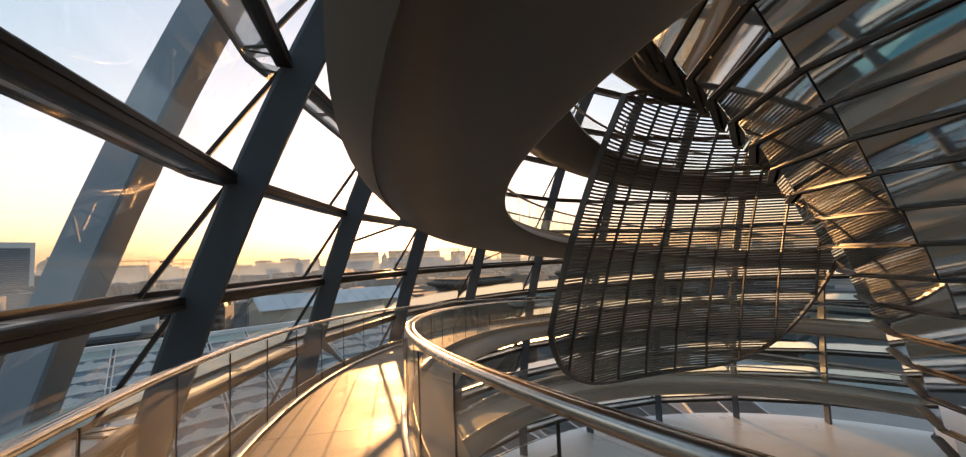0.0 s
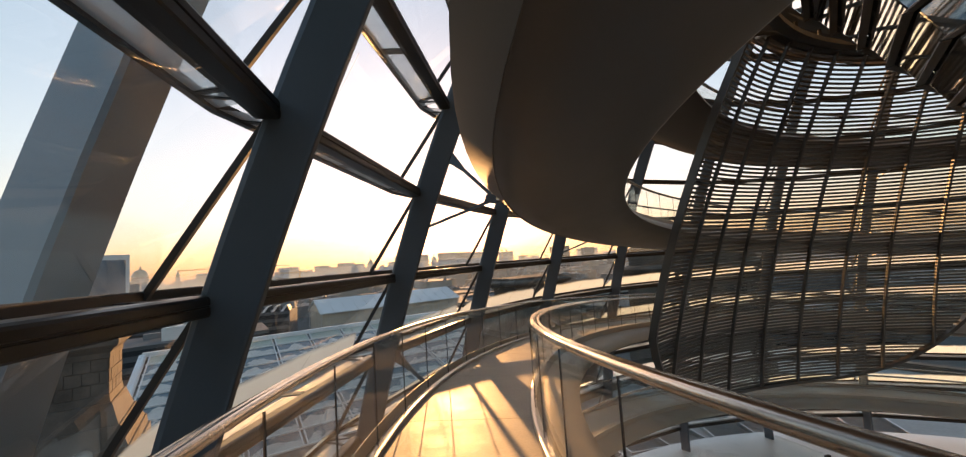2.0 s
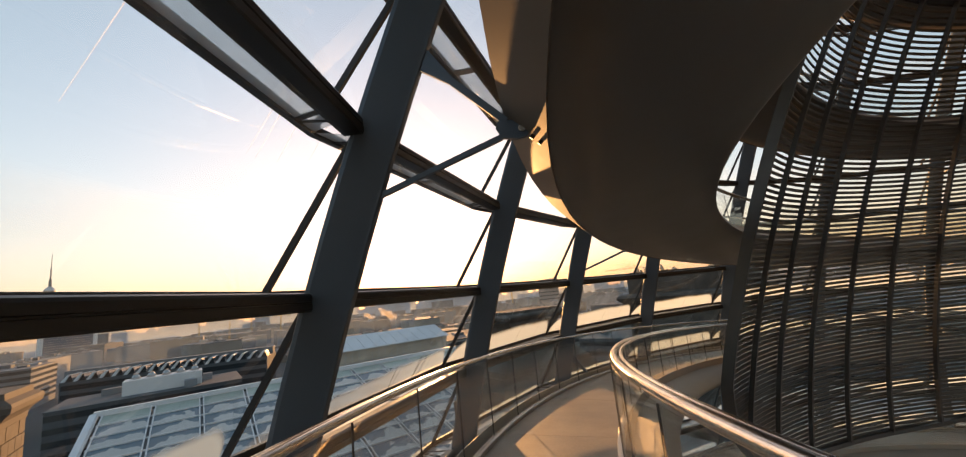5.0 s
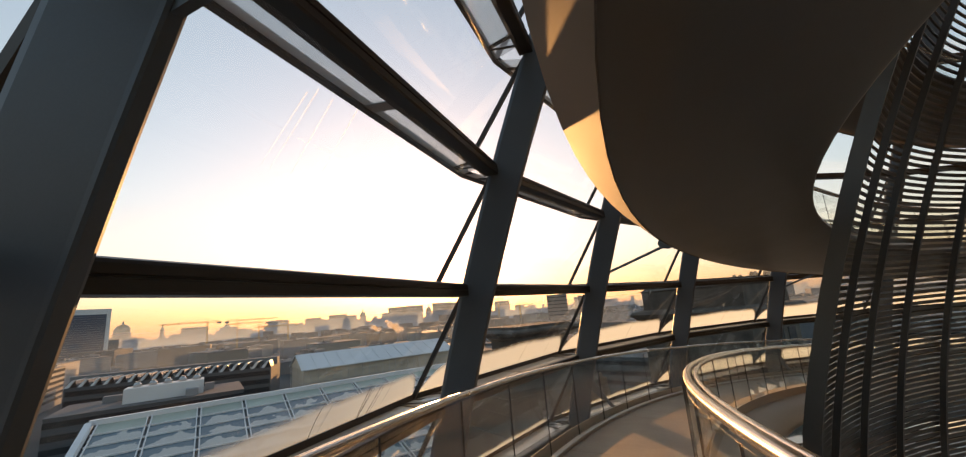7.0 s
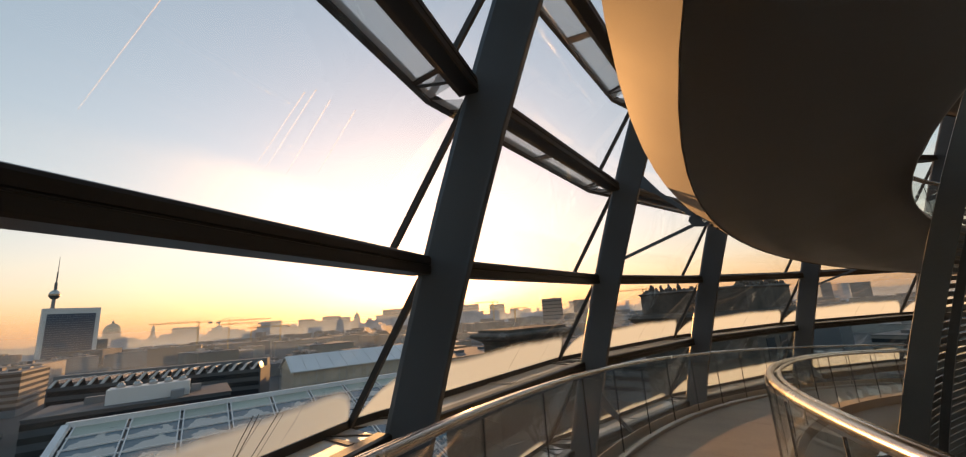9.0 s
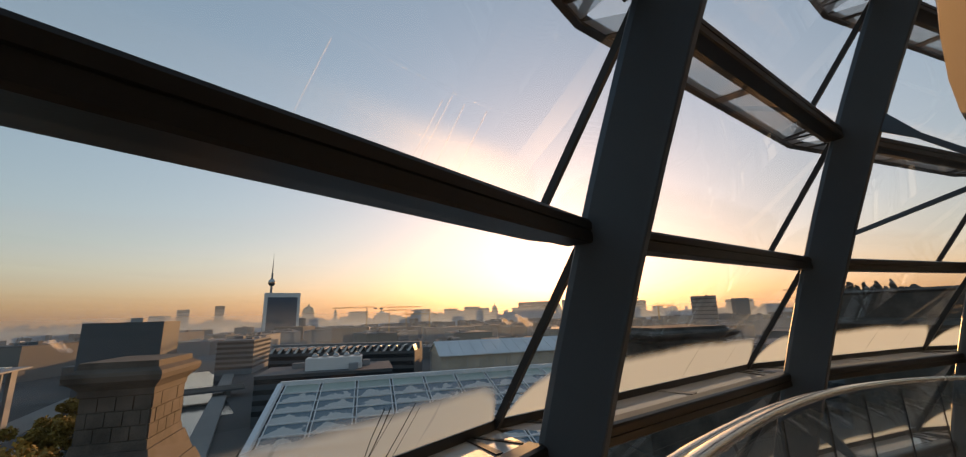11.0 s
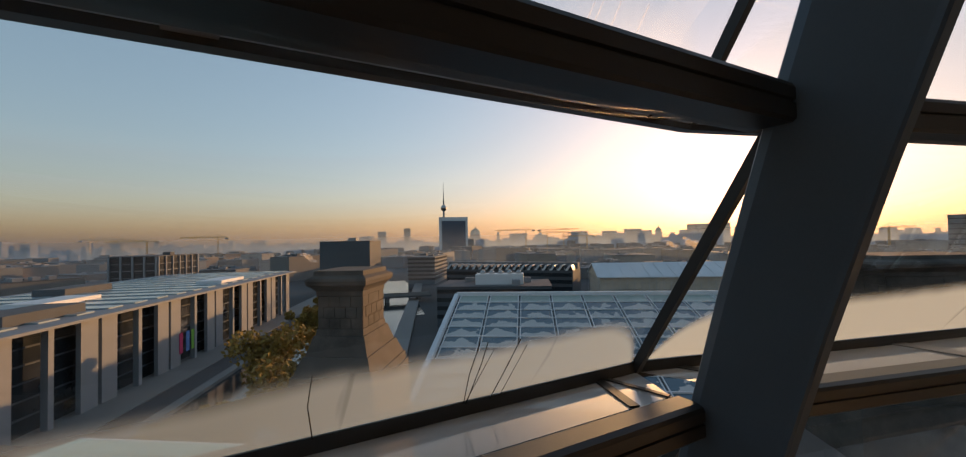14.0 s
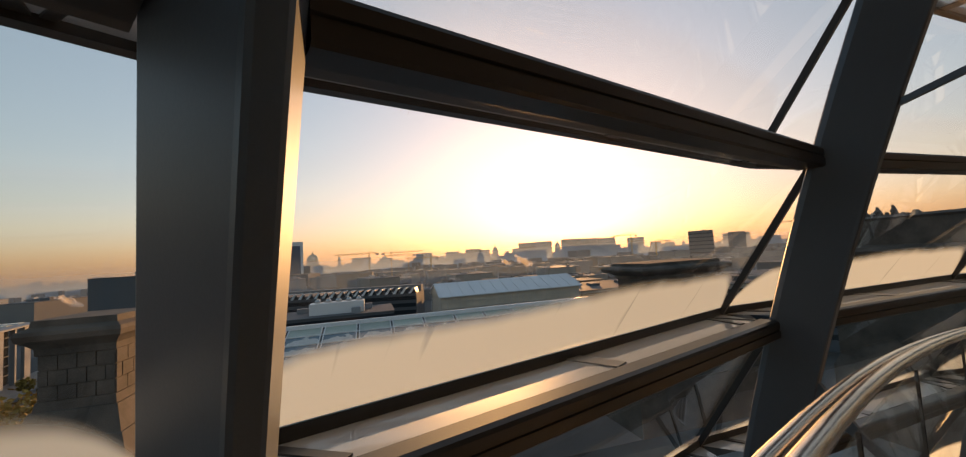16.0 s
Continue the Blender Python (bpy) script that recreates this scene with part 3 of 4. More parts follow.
# roof of the parliament building around the dome
def parliament():
    th = thing("parliament_roof", "broad flat stone building roof around the dome", "roof", "structure")
    bm = bmesh.new()
    m = Matrix.Rotation(radians(-27), 4, "Z")
    ring_o = [m @ Vector(p) for p in ((43, -64, 0), (43, 64, 0), (-46, 64, 0), (-46, -64, 0))]
    n = 96
    inner = [polar(20.0, 360 * i / n, 0.0) for i in range(n)]
    outer = []
    for i in range(n):
        d = m.inverted() @ polar(1, 360 * i / n, 0)
        k = min((43 if d.x > 0 else 46) / abs(d.x) if d.x else 1e9, 64 / abs(d.y) if d.y else 1e9)
        outer.append(m @ (d * k))
    prof = []
    drum = [polar(26.5, 360 * i / n, 0.0) for i in range(n)]
    for pts, z in ((inner, 1.2), (inner, 0.3), (drum, 0.3), (drum, -6.6), (outer, -6.6), (outer, GROUND_Z)):
        prof.append([bm.verts.new((p.x, p.y, z)) for p in pts])
    loft(bm, prof)
    part("terrace", bm, M_TERRACE, th, "grey paved roof terrace")
    # parapet round the roof
    for a, b in zip(ring_o, ring_o[1:] + ring_o[:1]):
        bm = bmesh.new()
        bar(bm, a + Vector((0, 0, -6.2)), b + Vector((0, 0, -6.2)), 0.9, 1.0)
        bar(bm, a + Vector((0, 0, -5.6)), b + Vector((0, 0, -5.6)), 1.3, 0.25)
        part("parapet", bm, M_STONE, th, "weathered stone parapet")
    return th


M_TERRACE = surface("terrace_slabs", (0.36, 0.35, 0.34), 0.7, 0.6, 0, 0.3, 6, 0.1)
M_LOUVRE = surface("louvre_metal", (0.5, 0.5, 0.5), 0.85, 0.45, 0.6, 1, 30, 0.02)
M_PALEROOF = surface("pale_sheet_roof", (0.62, 0.65, 0.68), 0.85, 0.5, 0, 0.15, 3, 0.05)
M_SHEET = surface("scaffold_sheeting", (0.58, 0.49, 0.39), 0.7, 0.7, 0, 0.3, 3, 0.1)
M_SKYGLASS = surface("roof_glazing", (0.10, 0.15, 0.17), 0.7, 0.10, 0.3, 0.25, 2, 0.0, spread=0.06)
M_SKYPALE = surface("frosted_roof_glazing", (0.33, 0.39, 0.34), 0.8, 0.3, 0.0, 0.25, 2, 0.0, vary=0.1)
M_WATER = surface("river_water", (0.02, 0.026, 0.028), 0.8, 0.08, 0, 0.1, 1.5, 0.15)
M_ROAD = surface("asphalt", (0.06, 0.06, 0.062), 0.8, 0.8, 0, 0.1, 2, 0.1)
M_QUAY = surface("quay_stone", (0.20, 0.195, 0.185), 0.8, 0.8, 0, 0.1, 2, 0.1)
M_ROOFGLASS = surface("skylight_glass", (0.30, 0.38, 0.42), 0.8, 0.2, 0.0, 0.2, 2, 0.0)
M_LEAF = surface("autumn_leaves", (0.28, 0.18, 0.028), 0.5, 0.8, 0, 0.4, 3, 0.1, vary=0.2)
M_BARK = surface("bark", (0.06, 0.045, 0.035), 0.7, 0.9, 0, 1, 8, 0.3)
M_CRANE = surface("crane_yellow", (0.40, 0.26, 0.05), 0.8, 0.5, 0.2, 0.3, 3, 0.05)
M_WHITE = surface("white_cladding", (0.62, 0.63, 0.64), 0.9, 0.5, 0, 0.05, 1, 0.02)
M_BLUEGLASS = surface("blue_tower_glazing", (0.05, 0.08, 0.125), 0.8, 0.6, 0.0, 0.05, 1, 0.0)
M_COPPER = surface("green_copper", (0.12, 0.18, 0.16), 0.8, 0.6, 0.1, 0.1, 1, 0.05)
M_TRAIL, _nt, _b = shader("contrail_ice")
_nt.nodes.remove(_b)
_t = node(_nt, "ShaderNodeBsdfTranslucent", Color=(0.95, 0.95, 0.95, 1))
_c = node(_nt, "ShaderNodeBsdfTransparent")
_m = node(_nt, "ShaderNodeMixShader", Fac=0.2)
_nt.links.new(_t.outputs[0], _m.inputs[2])
_nt.links.new(_c.outputs[0], _m.inputs[1])
_nt.links.new(_m.outputs[0], _nt.nodes["Material Output"].inputs["Surface"])
parliament()

# ventilation grilles on the terrace below the panes
for i, az in enumerate((-78, -63, -48, -33, -18, -3, 12, 27, 42)):
    th = thing("roof_grille", "pale metal louvre grille lying on the roof terrace", "grille", group="roof grilles", at=polar(23.2, az, 0.32))
    th.rotation_euler = (0, 0, radians(az))
    bm = bmesh.new()
    for x0, x1, y0, y1 in ((-1.7, 1.7, -2.6, -2.5), (-1.7, 1.7, 2.5, 2.6), (-1.7, -1.6, -2.5, 2.5), (1.6, 1.7, -2.5, 2.5), (-1.6, 1.6, -0.05, 0.05)):
        box(bm, x0, x1, y0, y1, 0, 0.28)
    part("grille_frame", bm, M_LOUVRE, th)
    for q in range(16):
        bm = bmesh.new()
        x = -1.5 + q * 0.2
        bar(bm, (x, -2.5, 0.2), (x, 2.5, 0.2), 0.13, 0.02, up=(0.5, 0, 1))
        part("louvre", bm, M_LOUVRE, th)


# stone pedestal on the parapet, laid in courses
def pedestal(origin, turn, w, d, z0, z1, label):
    th = thing("stone_pedestal", label, "pedestal", group="parapet pedestals", at=origin)
    th.rotation_euler = (0, 0, radians(turn))
    h = z1 - z0
    bm = bmesh.new()
    for q0, q1, z_0, z_1 in ((1.95, 1.92, 0, 0.17 * h), (1.84, 1.8, 0.17 * h, 0.24 * h), (1.74, 1.46, 0.24 * h, 0.37 * h), (1.4, 1.16, 0.37 * h, 0.51 * h), (1.1, 1.06, 0.51 * h, 0.56 * h), (1.0, 1.0, 0.56 * h, 0.82 * h)):
        loft(bm, [[bm.verts.new((sx * w / 2 * q - 0.02 * sx, sy * d / 2 * q - 0.02 * sy, z)) for sx, sy in ((-1, -1), (1, -1), (1, 1), (-1, 1))] for q, z in ((q0, z_0), (q1, z_1))], True)
    part("core", bm, M_STONE, th)
    bm = bmesh.new()
    for q, za, zb in ((2.05, -7.0, -2.2), (1.97, -2.2, 0.0)):
        box(bm, -w / 2 * q, w / 2 * q, -d / 2 * q, d / 2 * q, za, zb)
    part("plinth", bm, M_STONE, th)
    bm = bmesh.new()
    prof = [(1.0, 0.80), (1.06, 0.81), (1.07, 0.845), (1.18, 0.87), (1.34, 0.895), (1.38, 0.925), (1.34, 0.945), (1.14, 0.965), (1.12, 1.0), (0.9, 1.0)]
    loft(bm, [[bm.verts.new((sx * w / 2 * q, sy * d / 2 * q, z * h)) for sx, sy in ((-1, -1), (1, -1), (1, 1), (-1, 1))] for q, z in prof], True)
    part("cornice", bm, M_STONE, th, "moulded stone cornice")
    courses = 3
    for c in range(courses):
        za, zb = (0.56 + 0.25 * c / courses) * h, (0.56 + 0.25 * (c + 1) / courses) * h - 0.02
        for side in range(4):
            ln, off = (w, d / 2) if side % 2 == 0 else (d, w / 2)
            n = 4
            cuts = [-ln / 2] + [-ln / 2 + ln * (i + (0.5 if c % 2 else 0.0)) / n for i in range(0 if c % 2 else 1, n)] + [ln / 2]
            for x0, x1 in zip(cuts, cuts[1:]):
                if x1 - x0 < 0.05:
                    continue
                bm = bmesh.new()
                box(bm, x0 + 0.025, x1 - 0.025, off - 0.05, off + random.uniform(0.03, 0.07), za + 0.02, zb - 0.02, Matrix.Rotation(radians(90 * side + 180), 4, "Z"))
                part("stone_block", bm, M_STONE, th)
    return th


c0 = away(-4.62, 28.0)
pc = c0 + Vector((math.cos(radians(-27)), math.sin(radians(-27)), 0)) * 2.4 + Vector((math.cos(radians(63)), math.sin(radians(63)), 0)) * 1.9
pedestal((pc.x, pc.y, 0.4), -27, 3.9, 3.15, 0.4, 9.5, "massive weathered sandstone pedestal with moulded cornice on the parapet")
pc = away(-68, 52)
pedestal((pc.x, pc.y, 0.4), -27, 5.5, 8.5, 0.4, 9.4, "broad weathered sandstone parapet block lit by low sun")


def corner_tower():
    base = away(-93, 55)
    th = thing("corner_tower", "dark stone corner tower with a crest of carved ornaments", "tower", at=(base.x, base.y, 0.0))
    th.rotation_euler = (0, 0, radians(-27))
    bm = bmesh.new()
    prof = [(6.6, -6.6), (6.6, -1.0), (6.2, 0), (6.2, 8.6), (6.5, 8.8), (7.0, 9.3), (7.2, 9.6), (6.9, 9.9), (5.9, 10.1), (5.9, 12.2), (6.1, 12.4), (5.6, 12.6)]
    loft(bm, [[bm.verts.new((sx * q, sy * q, z)) for sx, sy in ((-1, -1), (1, -1), (1, 1), (-1, 1))] for q, z in prof], True)
    part("tower_body", bm, M_STONE, th)
    crest = random.Random(31)
    for i in range(11):
        for sx in (-1, 1):
            bm = bmesh.new()
            y, tall, wide = -5.4 + i * 1.08 + crest.uniform(-0.2, 0.2), crest.uniform(0.5, 1.5), crest.uniform(0.35, 0.62)
            rings = []
            for q in range(6):
                f = q / 5
                rad = wide * (1.0 - 0.75 * f ** 1.6) * crest.uniform(0.75, 1.15)
                cx, cy = crest.uniform(-0.08, 0.08), crest.uniform(-0.12, 0.12)
                rings.append([bm.verts.new((sx * 5.3 + cx + rad * math.cos(k * math.tau / 7), y + cy + rad * math.sin(k * math.tau / 7), 12.4 + tall * f)) for k in range(7)])
            loft(bm, rings, True)
            part("carved_ornament", bm, M_STONE, th)
    for side in (-1, 1):
        for i in range(3):
            bm = bmesh.new()
            box(bm, side * 6.2 - 0.08, side * 6.2 + 0.08, -4.6 + i * 3.4, -2.6 + i * 3.4, 3.0, 7.2)
            part("window", bm, M_DARKGLASS, th)


corner_tower()


# low pitched skylight on the outer roof
def roof_skylight():
    p = away(19, 38)
    th = thing("roof_skylight", "low teal-glazed skylight on the outer roof", "skylight", at=(p.x, p.y, -6.6))
    th.rotation_euler = (0, 0, radians(-27))
    bm = bmesh.new()
    box(bm, -6, 6, -13, 13, 0, 0.8)
    part("kerb", bm, M_PALEROOF, th)
    for i in range(4):
        for j in range(8):
            bm = bmesh.new()
            x0, x1, y0, y1 = -5.8 + i * 2.9, -5.8 + i * 2.9 + 2.8, -12.8 + j * 3.2, -12.8 + j * 3.2 + 3.1
            h = (0.85, 1.25) if i == 0 else (1.25, 1.6) if i == 1 else (1.6, 1.25) if i == 2 else (1.25, 0.85)
            q = [Vector((x0, y0, h[0])), Vector((x1, y0, h[1])), Vector((x1, y1, h[1])), Vector((x0, y1, h[0]))]
            loft(bm, [[bm.verts.new(v) for v in q], [bm.verts.new(v - Vector((0, 0, 0.08))) for v in q]], True)
            part("pane", bm, M_TEAL, th)


M_TEAL = surface("teal_glazing", (0.09, 0.34, 0.36), 0.8, 0.15, 0.0, 0.4, 4, 0.0, vary=0.1)
roof_skylight()


# roof glass with pale condensation creeping up each pane from its lower edge
M_BREATH, _nt, _b = shader("condensed_roof_glazing")
_tc = _nt.nodes.new("ShaderNodeTexCoord")
_sep = _nt.nodes.new("ShaderNodeSeparateXYZ")
_nt.links.new(_tc.outputs["Generated"], _sep.inputs[0])
_info = _nt.nodes.new("ShaderNodeObjectInfo")
_cloud = node(_nt, "ShaderNodeTexNoise", Scale=0.32, Detail=4.0)
_nt.links.new(_tc.outputs["Object"], _cloud.inputs["Vector"])


def sum_of(op, a, b2, c=0.0):
    n = node(_nt, "ShaderNodeMath")
    n.operation = op
    for i, v in enumerate((a, b2, c)):
        if isinstance(v, (int, float)):
            n.inputs[i].default_value = v
        else:
            _nt.links.new(v, n.inputs[i])
    return n.outputs[0]


_mid = sum_of("ABSOLUTE", sum_of("SUBTRACT", _sep.outputs["Y"], 0.45), 0)
_top = sum_of("SUBTRACT", 0.78, sum_of("MULTIPLY", sum_of("POWER", _mid, 2.0), 1.7))
_top = sum_of("ADD", _top, sum_of("MULTIPLY_ADD", _cloud.outputs["Fac"], 2.2, -1.15))
_top = sum_of("ADD", _top, sum_of("MULTIPLY_ADD", _info.outputs["Random"], 0.3, -0.12))
_edge = node(_nt, "ShaderNodeMapRange")
_edge.interpolation_type = "SMOOTHSTEP"
_nt.links.new(sum_of("MULTIPLY", sum_of("SUBTRACT", _top, _sep.outputs["X"]), 7.0), _edge.inputs["Value"])
_hue = node(_nt, "ShaderNodeMix")
_hue.data_type = "RGBA"
_hue.inputs[6].default_value, _hue.inputs[7].default_value = (0.045, 0.10, 0.135, 1), (0.40, 0.40, 0.38, 1)
_nt.links.new(_edge.outputs["Result"], _hue.inputs[0])
_nt.links.new(_hue.outputs[2], _b.inputs["Base Color"])
_nt.links.new(sum_of("MULTIPLY_ADD", _edge.outputs["Result"], 0.25, 0.12), _b.inputs["Roughness"])


# glazed roof that slopes from its ridge towards the dome
def glass_roof():
    p = away(-17.5, 113, -4.5)
    th = thing("glazed_roof_building", "office block under a long sloping glazed roof", "building", at=(p.x, p.y, 0))
    th.rotation_euler = (0, 0, radians(-27))
    L, D, drop = 84.0, 46.0, 11.6
    # own axes: x away from the dome (G1), y along G2; the ridge runs to -y
    def pt(u, v, up=0.0):
        return Vector((-v * D, -u * L, -4.5 - v * drop + up))
    bm = bmesh.new()
    loft(bm, [[bm.verts.new(pt(0, 0, -0.5)), bm.verts.new(pt(0, 1, -0.5)), bm.verts.new(Vector((-D, 0, GROUND_Z))), bm.verts.new(Vector((0, 0, GROUND_Z)))], [bm.verts.new(pt(1, 0, -0.5)), bm.verts.new(pt(1, 1, -0.5)), bm.verts.new(Vector((-D, -L, GROUND_Z))), bm.verts.new(Vector((0, -L, GROUND_Z)))]], True)
    part("wall", bm, M_CONCRETE, th)
    cols, rows = 10, 10
    for i in range(cols):
        for j in range(rows):
            bm = bmesh.new()
            u0, u1, v0, v1 = (i + 0.04) / cols, (i + 0.96) / cols, (j + 0.03) / rows, (j + 0.97) / rows
            q = [pt(u0, v0), pt(u1, v0), pt(u1, v1), pt(u0, v1)]
            loft(bm, [[bm.verts.new(v) for v in q], [bm.verts.new(v - Vector((0, 0, 0.15))) for v in q]], True)
            part("pane", bm, M_SKYPALE if j == 0 else M_BREATH, th)
    for i in range(cols + 1):
        for o in (-0.35, 0.35):
            bm = bmesh.new()
            bar(bm, pt(i / cols + o / L, 0, 0.12), pt(i / cols + o / L, 1, 0.12), 0.22, 0.24)
            part("glazing_bar", bm, M_WHITE, th)
    for j in range(rows + 1):
        bm = bmesh.new()
        bar(bm, pt(0, j / rows, 0.1), pt(1, j / rows, 0.1), 0.35, 0.28)
        part("purlin", bm, M_WHITE, th)
    bm = bmesh.new()
    bar(bm, pt(-0.012, 0, 0.3), pt(-0.012, 1.05, 0.3), 1.1, 0.8)
    part("gable_coping", bm, M_PALEROOF, th)
    bm = bmesh.new()
    bar(bm, pt(-0.012, -0.01, 0.4), pt(1.01, -0.01, 0.4), 1.2, 0.9)
    part("ridge_coping", bm, M_PALEROOF, th)


glass_roof()


# covered hall behind it: pale pitched roof, sheeted scaffold walls
def hall():
    p = away(-37, 150)
    th = thing("covered_hall", "long hall under a pale sheet roof with sheeted scaffold walls", "hall", at=(p.x, p.y, GROUND_Z))
    th.rotation_euler = (0, 0, radians(-27))
    h, L, Wd, rise = 21.0, 58.0, 23.0, 4.2
    bm = bmesh.new()
    box(bm, 0.4, Wd - 0.4, -L + 0.4, -0.4, 0, h)
    part("wall", bm, M_SHEET, th, "tan translucent sheeting")
    bm = bmesh.new()
    loft(bm, [[bm.verts.new((x, y, z)) for x, z in ((-0.8, h - 0.2), (Wd / 2, h + rise), (Wd + 0.8, h - 0.2), (Wd + 0.8, h - 0.5), (Wd / 2, h + rise - 0.4), (-0.8, h - 0.5))] for y in (0.6, -L - 0.6)], True)
    part("roof", bm, M_PALEROOF, th, "pale blue-white sheet roof")
    bm = bmesh.new()
    for y in (0.0, -L):
        loft(bm, [[bm.verts.new((x, y + o, z)) for x, z in ((0.4, h - 0.3), (Wd / 2, h + rise - 0.5), (Wd - 0.4, h - 0.3))] for o in (-0.1, 0.1)], True)
    part("gable", bm, M_SHEET, th)
    for i in range(14):
        bm = bmesh.new()
        y = -i * L / 13
        bar(bm, (-0.85, y, h - 0.1), (Wd / 2, y, h + rise + 0.12), 0.25, 0.12)
        part("roof_seam", bm, M_WHITE, th)
    for i in range(24):
        bm = bmesh.new()
        y = -i * L / 23
        bar(bm, (0.2, y, 0), (0.2, y, h), 0.11, 0.11, up=(0, 1, 0))
        part("scaffold_post", bm, M_LOUVRE, th)
    for i in range(10):
        bm = bmesh.new()
        bar(bm, (i * Wd / 9, 0.1, 0), (i * Wd / 9, 0.1, h), 0.11, 0.11, up=(0, 1, 0))
        part("scaffold_post", bm, M_LOUVRE, th)
    for q in range(1, 9):
        bm = bmesh.new()
        bar(bm, (0.15, 0.2, q * h / 9), (0.15, -L, q * h / 9), 0.1, 0.1)
        bar(bm, (0, 0.15, q * h / 9), (Wd, 0.15, q * h / 9), 0.1, 0.1)
        part("scaffold_rail", bm, M_LOUVRE, th)


hall()


# sawtooth-roofed block and its roof plant
def sawtooth():
    a, b = away(-15.5, 245), away(-33.5, 218)
    ln = (b - a).length
    turn = math.degrees(math.atan2((b - a).y, (b - a).x))
    th = thing("sawtooth_building", "dark office block with a zigzag row of glazed skylights", "building", at=(a.x, a.y, GROUND_Z))
    th.rotation_euler = (0, 0, radians(turn))
    bm = bmesh.new()
    box(bm, 0, ln, 0, 22, 0, 17.5)
    part("wall", bm, M_CITY[3], th)
    for q in range(4):
        bm = bmesh.new()
        box(bm, 0.5, ln - 0.5, -0.08, 0.06, 3 + q * 3.7, 5 + q * 3.7)
        part("window_band", bm, M_DARKGLASS, th)
    n = 18
    for i in range(n):
        x0, x1 = i * ln / n, (i + 0.95) * ln / n
        bm = bmesh.new()
        xm = x0 * 0.45 + x1 * 0.55
        loft(bm, [[bm.verts.new((x, y, z)) for x, z in ((x0, 17.5), (x0 + 1.3, 17.5), (xm + 0.9, 20.4), (xm, 20.4))] for y in (0.2, 9)], True)
        part("skylight", bm, M_PALEROOF, th, "white slanted skylight hood")
        bm = bmesh.new()
        loft(bm, [[bm.verts.new((x, y, z)) for x, z in ((x0 + 1.4, 17.5), (x1, 17.5), (xm + 1.0, 20.2))] for y in (0.6, 8.8)], True)
        part("skylight_glass", bm, M_DARKGLASS, th)
    bm = bmesh.new()
    box(bm, -6, ln, 14, 20, 17.5, 21.0)
    part("upper_storey", bm, M_CITY[0], th)
    p = away(-22.6, 172)
    blk = block("plant_building", "low dark office block carrying a white plant room", "building", p, -27, 26, 46, -7.5, M_CITY[3], 4, 5)
    bm = bmesh.new()
    h0 = -7.5 - GROUND_Z
    box(bm, -7, 1, -12, 8, h0, h0 + 4.2)
    part("plant_room", bm, M_WHITE, blk, "white metal plant room")
    for i in range(5):
        bm = bmesh.new()
        loft(bm, [[bm.verts.new((-3 + q * math.cos(k * math.tau / 10), -10 + i * 3.8 + q * math.sin(k * math.tau / 10), h0 + z)) for k in range(10)] for q, z in ((1.1, 4.2), (1.2, 4.9), (0.6, 5.6), (0.6, 5.9))], True)
        part("fan_cowl", bm, M_STEEL, blk)


sawtooth()


